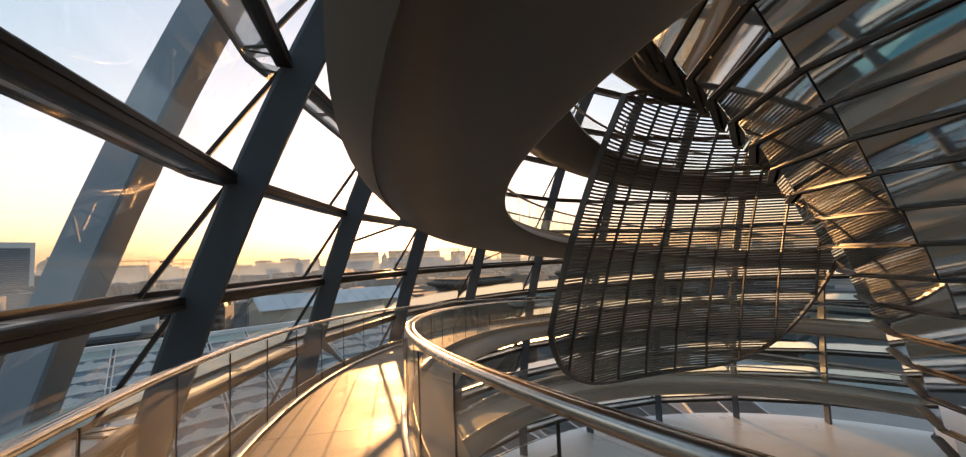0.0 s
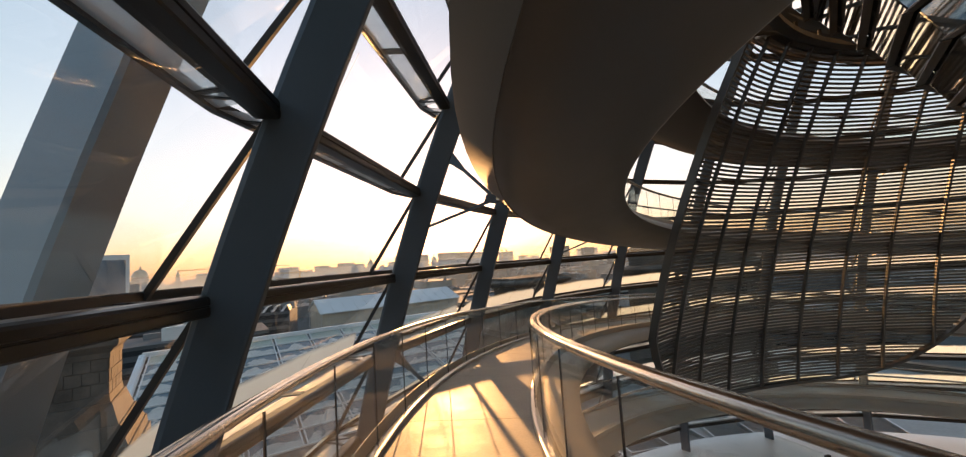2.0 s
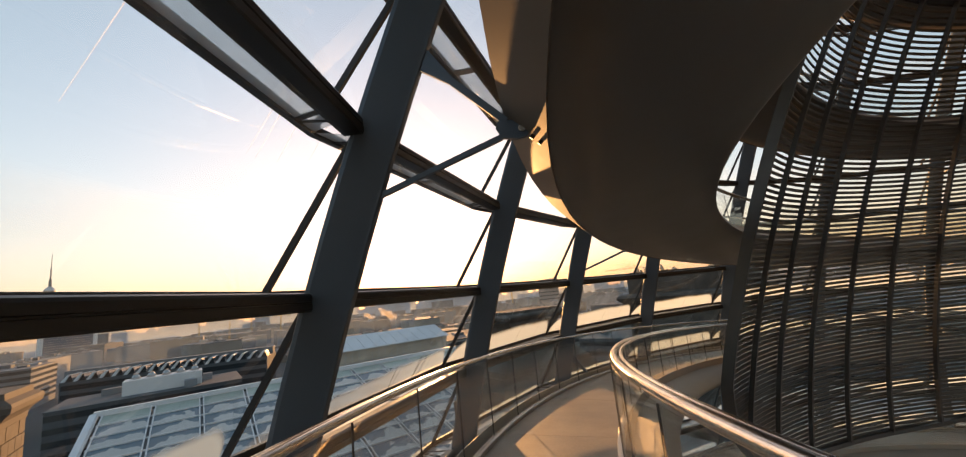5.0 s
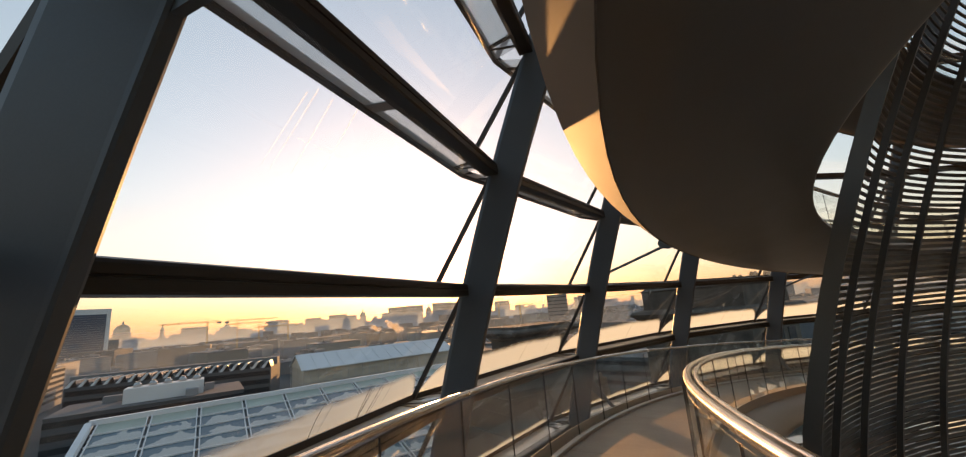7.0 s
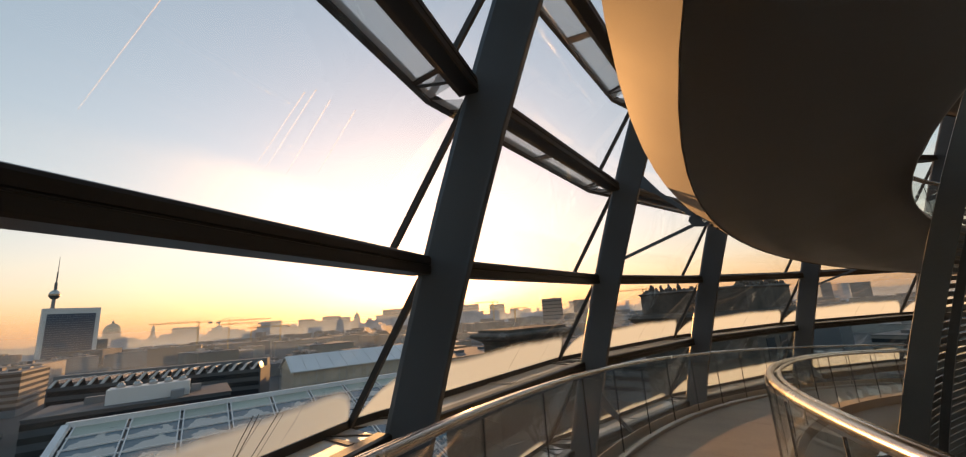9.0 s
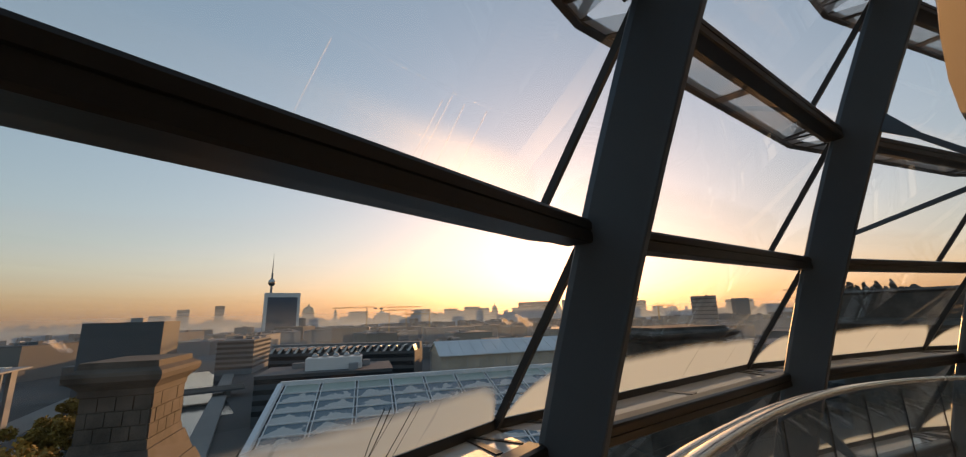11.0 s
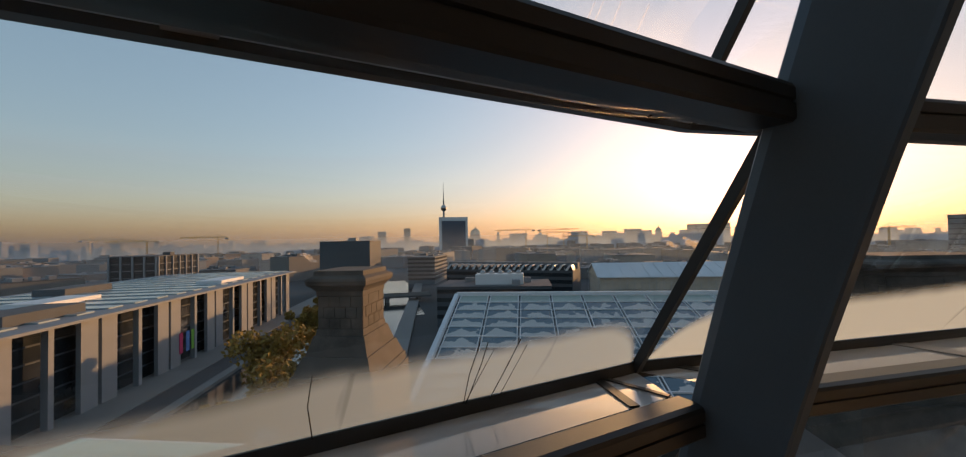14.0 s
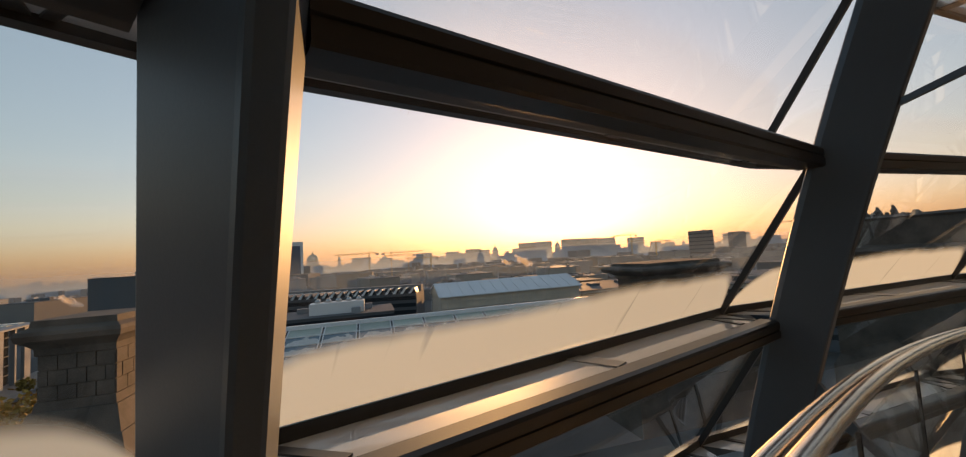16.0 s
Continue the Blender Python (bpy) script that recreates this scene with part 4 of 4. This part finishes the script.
# long pale office block with piers along the river
def pier_office():
    a, b = away(21.5, 129), away(5.2, 231)
    d = (b - a).normalized()
    turn = math.degrees(math.atan2(d.y, d.x))
    th = thing("pier_office_building", "long pale concrete office block with tall piers and dark glazing", "building", at=(a.x, a.y, GROUND_Z))
    th.rotation_euler = (0, 0, radians(turn))
    ln = (b - a).length
    x0, x1, h = -110.0, ln, 20.4
    bm = bmesh.new()
    box(bm, x0, x1 - 8, 3.0, 60, 0, h - 0.6)
    part("glass_front", bm, M_DARKGLASS, th, "dark recessed glazing")
    bm = bmesh.new()
    box(bm, x0, x1 + 6, -1.5, 62, h - 0.6, h)
    part("roof_slab", bm, M_CONCRETE, th, "thin pale roof slab")
    pos = x0 + 4
    i = 0
    while pos < x1 - 2:
        bm = bmesh.new()
        wide = (4.4, 4.4, 1.2)[i % 3]
        box(bm, pos, pos + wide, 0.0 if wide > 2 else -0.3, 1.0, 0, h - 0.6)
        part("concrete_panel" if wide > 2 else "pier", bm, M_CONCRETE, th)
        pos += wide + (1.0, 6.4, 6.4)[i % 3]
        i += 1
    for q in range(1, 6):
        bm = bmesh.new()
        box(bm, x0, x1 - 8, 2.8, 3.0, q * 3.3, q * 3.3 + 0.35)
        part("floor_edge", bm, M_CITY[3], th)
    for c, o in (((0.5, 0.03, 0.12), 0.0), ((0.08, 0.2, 0.5), 3.2), ((0.2, 0.45, 0.06), 5.8)):
        bm = bmesh.new()
        box(bm, 22 + o, 23.6 + o, -0.15, -0.05, 3.5, 9.5)
        part("banner", bm, surface("banner_cloth", c, 0.8, 0.8, 0, 0.5, 6, 0.02), th)
    for q in range(26):
        bm = bmesh.new()
        xs = x0 + 8 + q * 8.6
        box(bm, xs, xs + 4.6, 3.5, 56, h, h + 0.35)
        part("skylight_strip", bm, M_ROOFGLASS, th)
    for q in range(7):
        bm = bmesh.new()
        y0 = 6 + (q % 3) * 16
        box(bm, x0 + 12 + q * 26, x0 + 30 + q * 26, y0, y0 + 9, h, h + 1.3 + (q % 2))
        part("roof_monitor", bm, M_ROOF if q % 2 else M_PALEROOF, th)
    # quay, road and river alongside
    for name, y0, y1, z, mat, lab in (("pavement", -9, 3, 0.25, M_QUAY, "pale quay promenade beside the office block"), ("road", -17, -9.2, 0.06, M_ROAD, "grey road along the quay"), ("quay", -19.5, -17, 0.9, M_QUAY, "low stone quay wall"), ("water", -60, -19.6, 0.12, M_WATER, "still dark river water"), ("embankment", -66, -60, 1.2, M_QUAY, "stone river embankment")):
        bm = bmesh.new()
        box(bm, x0 - 60, x1 + 120, y0, y1, -0.5, z)
        ob = mesh_ob(name, bm, mat)
        ob.matrix_world = frame_at((a.x, a.y, GROUND_Z), turn)
        tagged(ob, lab, name, kind="structure")


pier_office()
p = away(18.6, 330)
office = block("glazed_office_building", "dark glazed office block with pale columns and a flat roof", "building", p, -13, 42, 26, 5.5, M_DARKGLASS, 0, 2)
for i in range(7):
    for y in (-13.4, 13.4):
        bm = bmesh.new()
        box(bm, -20.9 + i * 6.7, -20.1 + i * 6.7, y - 0.4, y + 0.4, 0, 29.1)
        part("column", bm, M_CONCRETE, office)
for i in range(5):
    for x in (-21.4, 21.4):
        bm = bmesh.new()
        box(bm, x - 0.4, x + 0.4, -12.6 + i * 6.3 - 0.4, -12.6 + i * 6.3 + 0.4, 0, 29.1)
        part("column", bm, M_CONCRETE, office)
for q in range(2, 7):
    bm = bmesh.new()
    box(bm, -21.15, 21.15, -13.15, 13.15, q * 4.1, q * 4.1 + 0.5)
    part("floor_edge", bm, M_CITY[0], office)
p = away(-2.5, 300)
block("windowless_block", "large dark plain flat-roofed block", "building", p, -20, 30, 34, 12.0, M_CITY[3], 0, 1)
p = away(-13.0, 348)
block("slab_office_building", "pale grey slab office block with window rows", "building", p, -27, 50, 22, -2.0, M_CITY[0], 6, 3)


# city blocks nearer than 900 m, each a house of its own
random.seed(5)
placed = [(away(-22, 172), 45), (away(-25, 230), 60), (away(-46, 160), 60), (away(-40, 115), 75), (away(13, 180), 75), (away(18.6, 330), 45), (away(-2.5, 300), 40), (away(-13.0, 348), 36), (away(-9.2, 200), 18), (away(-9.1, 235), 16), (away(-9.0, 270), 16), (away(-8.9, 310), 16), (away(-8.8, 350), 16), (away(40, 130), 90), (away(25, 110), 50), (away(5, 150), 50), (away(-5, 160), 40), (away(-5, 230), 40)]
count = 0
for _ in range(2600):
    az, dist = random.uniform(-112, 58), 150 + 760 * random.random() ** 1.3
    p = away(az, dist)
    size = random.uniform(22, 48) * (1 + dist / 1500)
    if any((p - q).length < rad + size * 0.62 for q, rad in placed) or (p - Vector((0, 0, GROUND_Z))).length < 110:
        continue
    placed.append((p, size * 0.6))
    tall = -24 + random.uniform(9, 17) + (random.uniform(0, 8) if dist > 400 else 0)
    kind = random.randrange(4)
    block("city_block", ("grey rendered", "cream rendered", "brown brick", "dark slate-clad")[kind] + " flat-roofed city block with window rows", "building", p, random.choice((-27, 63, -13, -40)) + random.uniform(-4, 4), size, size * random.uniform(0.45, 0.9), tall, M_CITY[kind], 3 if dist < 330 else 0, random.randrange(3, 8) if dist < 600 else 3, "city blocks")
    count += 1
    if count >= 170:
        break
# the far city, past counting
bm = bmesh.new()
for _ in range(4500):
    az, dist = random.uniform(-115, 62), random.uniform(850, 4200)
    p = away(az, dist)
    w, d = random.uniform(12, 55), random.uniform(10, 30)
    box(bm, -w / 2, w / 2, -d / 2, d / 2, 0, random.uniform(9, 23) + (random.uniform(10, 34) if random.random() < 0.06 else 0), frame_at(p, random.uniform(0, 90)))
ob = mesh_ob("far_city", bm, M_CITY[0])
tagged(ob, "distant low city roofs towards the horizon", "buildings", kind="stuff")

# ---- landmarks on the skyline ----
def lathe(bm, prof, n=16, at=(0, 0, 0)):
    loft(bm, [[bm.verts.new((at[0] + max(r, 0.01) * math.cos(k * math.tau / n), at[1] + max(r, 0.01) * math.sin(k * math.tau / n), at[2] + z)) for k in range(n)] for r, z in prof], True)


p = away(-15.2, 2100)
th = thing("television_tower", "slender concrete television tower with a steel sphere", "tower", at=p)
bm = bmesh.new()
lathe(bm, [(16, 0), (9, 30), (7, 90), (5, 180), (4.5, 190)])
part("shaft", bm, M_CONCRETE, th)
bm = bmesh.new()
lathe(bm, [(4.5, 186), (11, 190), (15.5, 199), (16, 205), (13, 213), (6, 219), (4.5, 221)], 20)
part("sphere", bm, M_STEEL, th)
bm = bmesh.new()
lathe(bm, [(4.5, 221), (4.2, 245), (2.2, 247), (2.0, 285), (1.0, 287), (0.7, 338)], 8)
part("antenna", bm, M_CITY[0], th)

p = away(-16.6, 850)
th = thing("trade_tower", "white-framed high-rise slab with blue-grey glazing", "building", at=p)
th.rotation_euler = (0, 0, radians(-10))
top = height(850, 3.25) - GROUND_Z
bm = bmesh.new()
box(bm, 0, 14, -30.5, 30.5, 0, top)
part("frame_wall", bm, M_WHITE, th)
for q in range(22):
    bm = bmesh.new()
    box(bm, -0.5, 0.5, -25.5, 25.5, 6 + q * (top - 14) / 22, 6 + (q + 0.94) * (top - 14) / 22)
    part("window_band", bm, M_BLUEGLASS, th)


def domed(name, label, az, dist, top_el, w, tiers=1):
    p = away(az, dist)
    t = height(dist, top_el) - GROUND_Z
    th = thing(name, label, "church", at=p)
    bm = bmesh.new()
    box(bm, -w * 0.7, w * 0.7, -w * 0.6, w * 0.6, 0, t * 0.42)
    part("nave", bm, M_CITY[0], th)
    bm = bmesh.new()
    lathe(bm, [(w * 0.5, t * 0.42), (w * 0.5, t * 0.6), (w * 0.53, t * 0.61)], 20)
    part("drum", bm, M_CITY[0], th)
    bm = bmesh.new()
    lathe(bm, [(w * 0.5 * math.cos(k * math.pi / 16), t * 0.61 + t * 0.27 * math.sin(k * math.pi / 16)) for k in range(8)] + [(w * 0.07, t * 0.88), (w * 0.07, t * 0.94), (w * 0.02, t * 0.96), (0.02 * w, t)], 20)
    part("dome", bm, M_COPPER, th)


domed("cathedral", "domed stone cathedral with green copper roof", -19.7, 1700, 1.9, 44)
domed("domed_church", "stone church tower with a small copper dome", -44.7, 1200, 1.5, 18)
domed("domed_church", "stone church tower with a small copper dome", -53.6, 1250, 1.5, 18)
domed("domed_church", "distant church with a low copper dome", -29.0, 1500, 1.0, 26)
domed("town_hall_tower", "distant square brick tower with lantern", -23.0, 2000, 1.3, 14)
for az, dist, el, w in ((-6.5, 1500, 1.3, 30), (-10.0, 1600, 1.7, 26), (-25.5, 1500, 0.7, 45), (-34.5, 1500, 0.8, 60), (-38.5, 1500, 0.75, 50), (-41.5, 1550, 0.95, 60), (-49.3, 1450, 1.35, 62), (-51.6, 1450, 1.4, 60), (-55.5, 1400, 1.5, 66), (-57.8, 1400, 1.4, 62), (-60.2, 1400, 1.3, 60), (-64.0, 1500, 1.1, 55), (-71.8, 760, 1.35, 36), (-75.5, 1200, 0.8, 60)):
    p = away(az, dist)
    block("apartment_tower", "pale concrete apartment tower on the skyline", "building", p, az + random.uniform(-12, 12), 16, w, height(dist, el), M_CITY[0], 8, 1, "apartment towers")


def crane(az, dist, el, jib, heading):
    p = away(az, dist)
    t = height(dist, el) - GROUND_Z
    th = thing("tower_crane", "tall lattice tower crane with a long jib", "crane", group="tower cranes", at=p)
    th.rotation_euler = (0, 0, radians(heading))
    wd = dist / 900
    bm = bmesh.new()
    for sx in (-1, 1):
        for sy in (-1, 1):
            bar(bm, (sx * wd, sy * wd, 0), (sx * wd, sy * wd, t), 0.5 * wd, 0.5 * wd, up=(0, 1, 0))
    k = 0.0
    s = 1
    while k < t - 3 * wd:
        for sy in (-1, 1):
            bar(bm, (-s * wd, sy * wd, k), (s * wd, sy * wd, k + 3 * wd), 0.3 * wd, 0.3 * wd, up=(0, 1, 0))
        s, k = -s, k + 3 * wd
    part("mast", bm, M_CRANE, th)
    bm = bmesh.new()
    for y in (-wd, wd):
        bar(bm, (-jib * 0.3, y, t), (jib, y, t), 0.5 * wd, 0.6 * wd)
    bar(bm, (-jib * 0.25, 0, t + 2.2 * wd), (jib, 0, t + 1.4 * wd), 0.5 * wd, 0.6 * wd)
    n = int(jib / (3 * wd))
    for i in range(n):
        bar(bm, (i * 3 * wd, wd, t), ((i + 0.5) * 3 * wd, 0, t + 2 * wd), 0.3 * wd, 0.3 * wd)
    part("jib", bm, M_CRANE, th)
    bm = bmesh.new()
    box(bm, -jib * 0.3, -jib * 0.2, -1.2 * wd, 1.2 * wd, t - 3 * wd, t)
    part("counterweight", bm, M_CONCRETE, th)
    bm = bmesh.new()
    bar(bm, (0, 0, t), (0, 0, t + 7 * wd), 0.8 * wd, 0.8 * wd, up=(0, 1, 0), w2=0.3 * wd, h2=0.3 * wd)
    bar(bm, (0, 0, t + 7 * wd), (jib * 0.7, 0, t + 1.6 * wd), 0.25 * wd, 0.25 * wd)
    bar(bm, (0, 0, t + 7 * wd), (-jib * 0.26, 0, t + 0.5 * wd), 0.25 * wd, 0.25 * wd)
    part("apex", bm, M_CRANE, th)


for args in ((-27.0, 620, 1.15, 48, 66), (-30.0, 600, 1.1, 46, 240), (-32.3, 700, 0.7, 40, 60), (-35.5, 560, 0.1, 36, 60), (-63.5, 900, 1.4, 40, 20), (-66.5, 900, 0.3, 30, 190), (19.5, 900, 0.5, 55, 100), (21.5, 1000, 0.3, 60, 280), (13.0, 950, 0.8, 60, 100), (24.0, 1100, 0.7, 60, 260), (-84.0, 420, 1.6, 30, 0)):
    crane(*args)


# ---- trees on the quay ----
def tree(p, h, w, seed, label):
    rnd = random.Random(seed)
    th = thing("autumn_tree", label, "tree", group="quay trees", at=p)
    bm = bmesh.new()
    tube(bm, [(0, 0, 0), (0.1, 0, h * 0.25), (0.0, 0.15, h * 0.5), (0.1, 0.1, h * 0.75)], h * 0.018, 7)
    for i in range(9):
        a = rnd.uniform(0, math.tau)
        z = h * rnd.uniform(0.28, 0.6)
        q = Vector((math.cos(a) * w * 0.36, math.sin(a) * w * 0.36, z + h * 0.22))
        bar(bm, (0, 0, z), q, h * 0.016, h * 0.016, w2=h * 0.005, h2=h * 0.005)
    part("trunk", bm, M_BARK, th)
    bm = bmesh.new()
    lumps = [(Vector((rnd.gauss(0, 0.27) * w, rnd.gauss(0, 0.27) * w, h * rnd.uniform(0.38, 0.92))), rnd.uniform(0.10, 0.2) * w) for _ in range(30)]
    for _ in range(8500):
        c, r = rnd.choice(lumps)
        d = Vector((rnd.gauss(0, 1), rnd.gauss(0, 1), rnd.gauss(0, 0.8))).normalized() * r * rnd.uniform(0.6, 1.08)
        o = c + d
        n1 = Vector((rnd.uniform(-1, 1), rnd.uniform(-1, 1), rnd.uniform(-1, 1))).normalized()
        n2 = n1.cross(Vector((rnd.uniform(-1, 1), rnd.uniform(-1, 1), rnd.uniform(-1, 1)))).normalized()
        s = rnd.uniform(0.22, 0.52)
        bm.faces.new([bm.verts.new(o + n1 * s), bm.verts.new(o + n2 * s * 0.6), bm.verts.new(o - n1 * s), bm.verts.new(o - n2 * s * 0.6)])
    me = bpy.data.meshes.new("crown")
    bm.to_mesh(me)
    bm.free()
    me.materials.append(M_LEAF)
    crown = new("crown", me)
    crown.parent = th


tree(away(6.3, 74), 22.5, 14, 1, "broad autumn tree with olive-gold leaves beside the river")
tree(away(13.5, 66), 14.0, 9, 2, "smaller golden autumn tree beside the river")
tree(away(2.5, 140), 15.0, 10, 3, "thin autumn tree on the far quay")
tree(away(1.0, 175), 14.0, 10, 4, "thin autumn tree on the far quay")

# contrails high over the city
for i, (a0, e0, a1, e1) in enumerate(((-20.5, 36.0, -14.8, 23.0), (-37.5, 30.0, -32.0, 20.5), (-39.0, 30.5, -33.0, 20.0), (-41.0, 29.5, -35.5, 19.5), (-44.5, 28.5, -39.5, 20.0))):
    bm = bmesh.new()
    pts = [away(az, 4300, height(4300, el)) for az, el in ((a0, e0), (a1, e1))]
    bar(bm, pts[0], pts[1], 9, 9, w2=3, h2=3)
    tagged(mesh_ob("contrail", bm, M_TRAIL), "thin white aircraft trail high in the sky", "contrail", "contrails", "structure")

# ---- the river's next reach, with a low bridge over it ----
reach_a, reach_b = Vector((205, -31, GROUND_Z)), Vector((372, -50, GROUND_Z))
side_w = (reach_b - reach_a).cross(Vector((0, 0, 1))).normalized()
bm = bmesh.new()
loft(bm, [[bm.verts.new(p + side_w * w + Vector((0, 0, h))) for w, h in ((-8, -0.3), (8, -0.3), (8, 0.13), (-8, 0.13))] for p in (reach_a, reach_b)], True)
tagged(mesh_ob("river_reach", bm, M_WATER), "still river water reflecting the morning sky", "water", kind="structure")
bridge = thing("road_bridge", "low dark road bridge across the river", "bridge", at=reach_a.lerp(reach_b, 0.27))
bm = bmesh.new()
bar(bm, side_w * -16 + Vector((0, 0, 3.2)), side_w * 16 + Vector((0, 0, 3.2)), 9.0, 0.8)
part("deck", bm, M_CITY[3], bridge)
for e in (-1, 1):
    bm = bmesh.new()
    along = (reach_b - reach_a).normalized() * 4.3 * e
    bar(bm, side_w * -16 + along + Vector((0, 0, 4.1)), side_w * 16 + along + Vector((0, 0, 4.1)), 0.3, 1.0)
    part("parapet", bm, M_QUAY, bridge)
for e in (-9, 9):
    bm = bmesh.new()
    box(bm, -3, 3, -1, 1, -0.3, 2.9, Matrix.Translation(side_w * e))
    part("pier", bm, M_QUAY, bridge)

# ---- trails of water that have run down the misted pane ----
M_RUN = surface("wet_trail", (0.03, 0.035, 0.035), 0.8, 0.15, 0.0, 3, 40, 0.0)
foot_a, foot_b, head_a = polar(rdome(ring_z(-1)) + 0.53, -0.3, ring_z(-1) + 0.14), polar(rdome(ring_z(-1)) + 0.53, 14.7, ring_z(-1) + 0.14), polar(rdome(12) + 0.05, -0.3, 11.97)
inward = (foot_b - foot_a).cross(head_a - foot_a).normalized()
inward = inward if inward.x < 0 else -inward
for run in (((0.27, 0.30), (0.273, 0.17), (0.271, 0.03)), ((0.261, 0.30), (0.262, 0.20), (0.268, 0.02)), ((0.222, 0.29), (0.228, 0.18), (0.238, 0.02)), ((0.42, 0.28), (0.425, 0.17), (0.423, 0.03)), ((0.211, 0.26), (0.226, 0.02)), ((0.251, 0.27), (0.27, 0.02))):
    bm = bmesh.new()
    pts = [foot_a + (foot_b - foot_a) * a + (head_a - foot_a) * b + inward * 0.006 for a, b in run]
    tube(bm, pts, 0.0028 if len(run) > 2 else 0.0016, 5)
    part("water_run", bm, M_RUN, win, "dark trail of running water")

# ---- chimney smoke drifting over the roofs ----
M_SMOKE, _nt, _b = shader("smoke")
_nt.nodes.remove(_b)
_thin = node(_nt, "ShaderNodeBsdfTranslucent", Color=(0.9, 0.88, 0.86, 1))
_mix = node(_nt, "ShaderNodeMixShader", Fac=0.16)
_nt.links.new(node(_nt, "ShaderNodeBsdfTransparent").outputs[0], _mix.inputs[1])
_nt.links.new(_thin.outputs[0], _mix.inputs[2])
_nt.links.new(_mix.outputs[0], [n for n in _nt.nodes if n.type == "OUTPUT_MATERIAL"][0].inputs["Surface"])


def smoke(az, dist, el, size, seed):
    rnd = random.Random(seed)
    bm = bmesh.new()
    side = Vector((-math.sin(radians(az)), math.cos(radians(az)), 0))
    for i in range(26):
        f = (i + rnd.random()) / 26
        c = side * size * (0.9 * f + rnd.gauss(0, 0.10)) + Vector((0, 0, size * (0.75 * f ** 0.7 + rnd.gauss(0, 0.05) * (0.4 + f))))
        q = size * rnd.uniform(0.07, 0.16) * (0.5 + 0.8 * math.sin(math.pi * min(0.95, f + 0.1)))
        got = bmesh.ops.create_icosphere(bm, subdivisions=2, radius=q, matrix=Matrix.Translation(c))["verts"]
        for v in got:
            v.co += (v.co - c) * rnd.uniform(-0.22, 0.22)
    ob = mesh_ob("smoke_plume", bm, M_SMOKE, smooth=True)
    ob.location = away(az, dist, height(dist, el))
    ob.visible_shadow = False
    tagged(ob, "thin pale smoke drifting from a roof chimney", "smoke", "smoke plumes", "structure")


smoke(-49.6, 420, -2.1, 17, 1)
smoke(-46.8, 430, -1.7, 10, 2)
smoke(2.2, 330, -2.6, 9, 3)

# ---- morning haze over the far city: added thin translucent veils that imitate it ----
def haze(radius, density, top):
    m, nt, b = shader("haze_veil")
    nt.nodes.remove(b)
    tc = nt.nodes.new("ShaderNodeTexCoord")
    sep = nt.nodes.new("ShaderNodeSeparateXYZ")
    nt.links.new(tc.outputs["Object"], sep.inputs[0])
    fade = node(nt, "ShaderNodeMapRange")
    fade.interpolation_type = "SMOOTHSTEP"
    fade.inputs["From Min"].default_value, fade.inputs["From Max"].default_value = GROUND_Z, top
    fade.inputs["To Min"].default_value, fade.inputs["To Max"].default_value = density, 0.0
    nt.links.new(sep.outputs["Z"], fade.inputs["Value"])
    # Blue put into the scatter colour cools the warm sunlight on the veil.
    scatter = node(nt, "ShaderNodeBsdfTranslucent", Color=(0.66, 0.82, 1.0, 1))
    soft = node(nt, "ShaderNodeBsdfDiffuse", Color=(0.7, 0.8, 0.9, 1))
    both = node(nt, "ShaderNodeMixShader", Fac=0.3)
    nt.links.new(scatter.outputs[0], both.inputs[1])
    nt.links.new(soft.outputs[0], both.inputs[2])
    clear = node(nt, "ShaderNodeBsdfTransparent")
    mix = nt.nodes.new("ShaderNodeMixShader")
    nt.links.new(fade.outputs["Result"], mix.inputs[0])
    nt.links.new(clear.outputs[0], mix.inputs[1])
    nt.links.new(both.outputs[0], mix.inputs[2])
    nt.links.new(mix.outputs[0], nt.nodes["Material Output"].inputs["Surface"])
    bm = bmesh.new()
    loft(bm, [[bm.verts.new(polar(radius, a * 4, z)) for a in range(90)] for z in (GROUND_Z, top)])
    tagged(mesh_ob("haze_backdrop", bm, m), "added bluish translucent shell imitating thin morning haze over the distant city", "haze", kind="structure")


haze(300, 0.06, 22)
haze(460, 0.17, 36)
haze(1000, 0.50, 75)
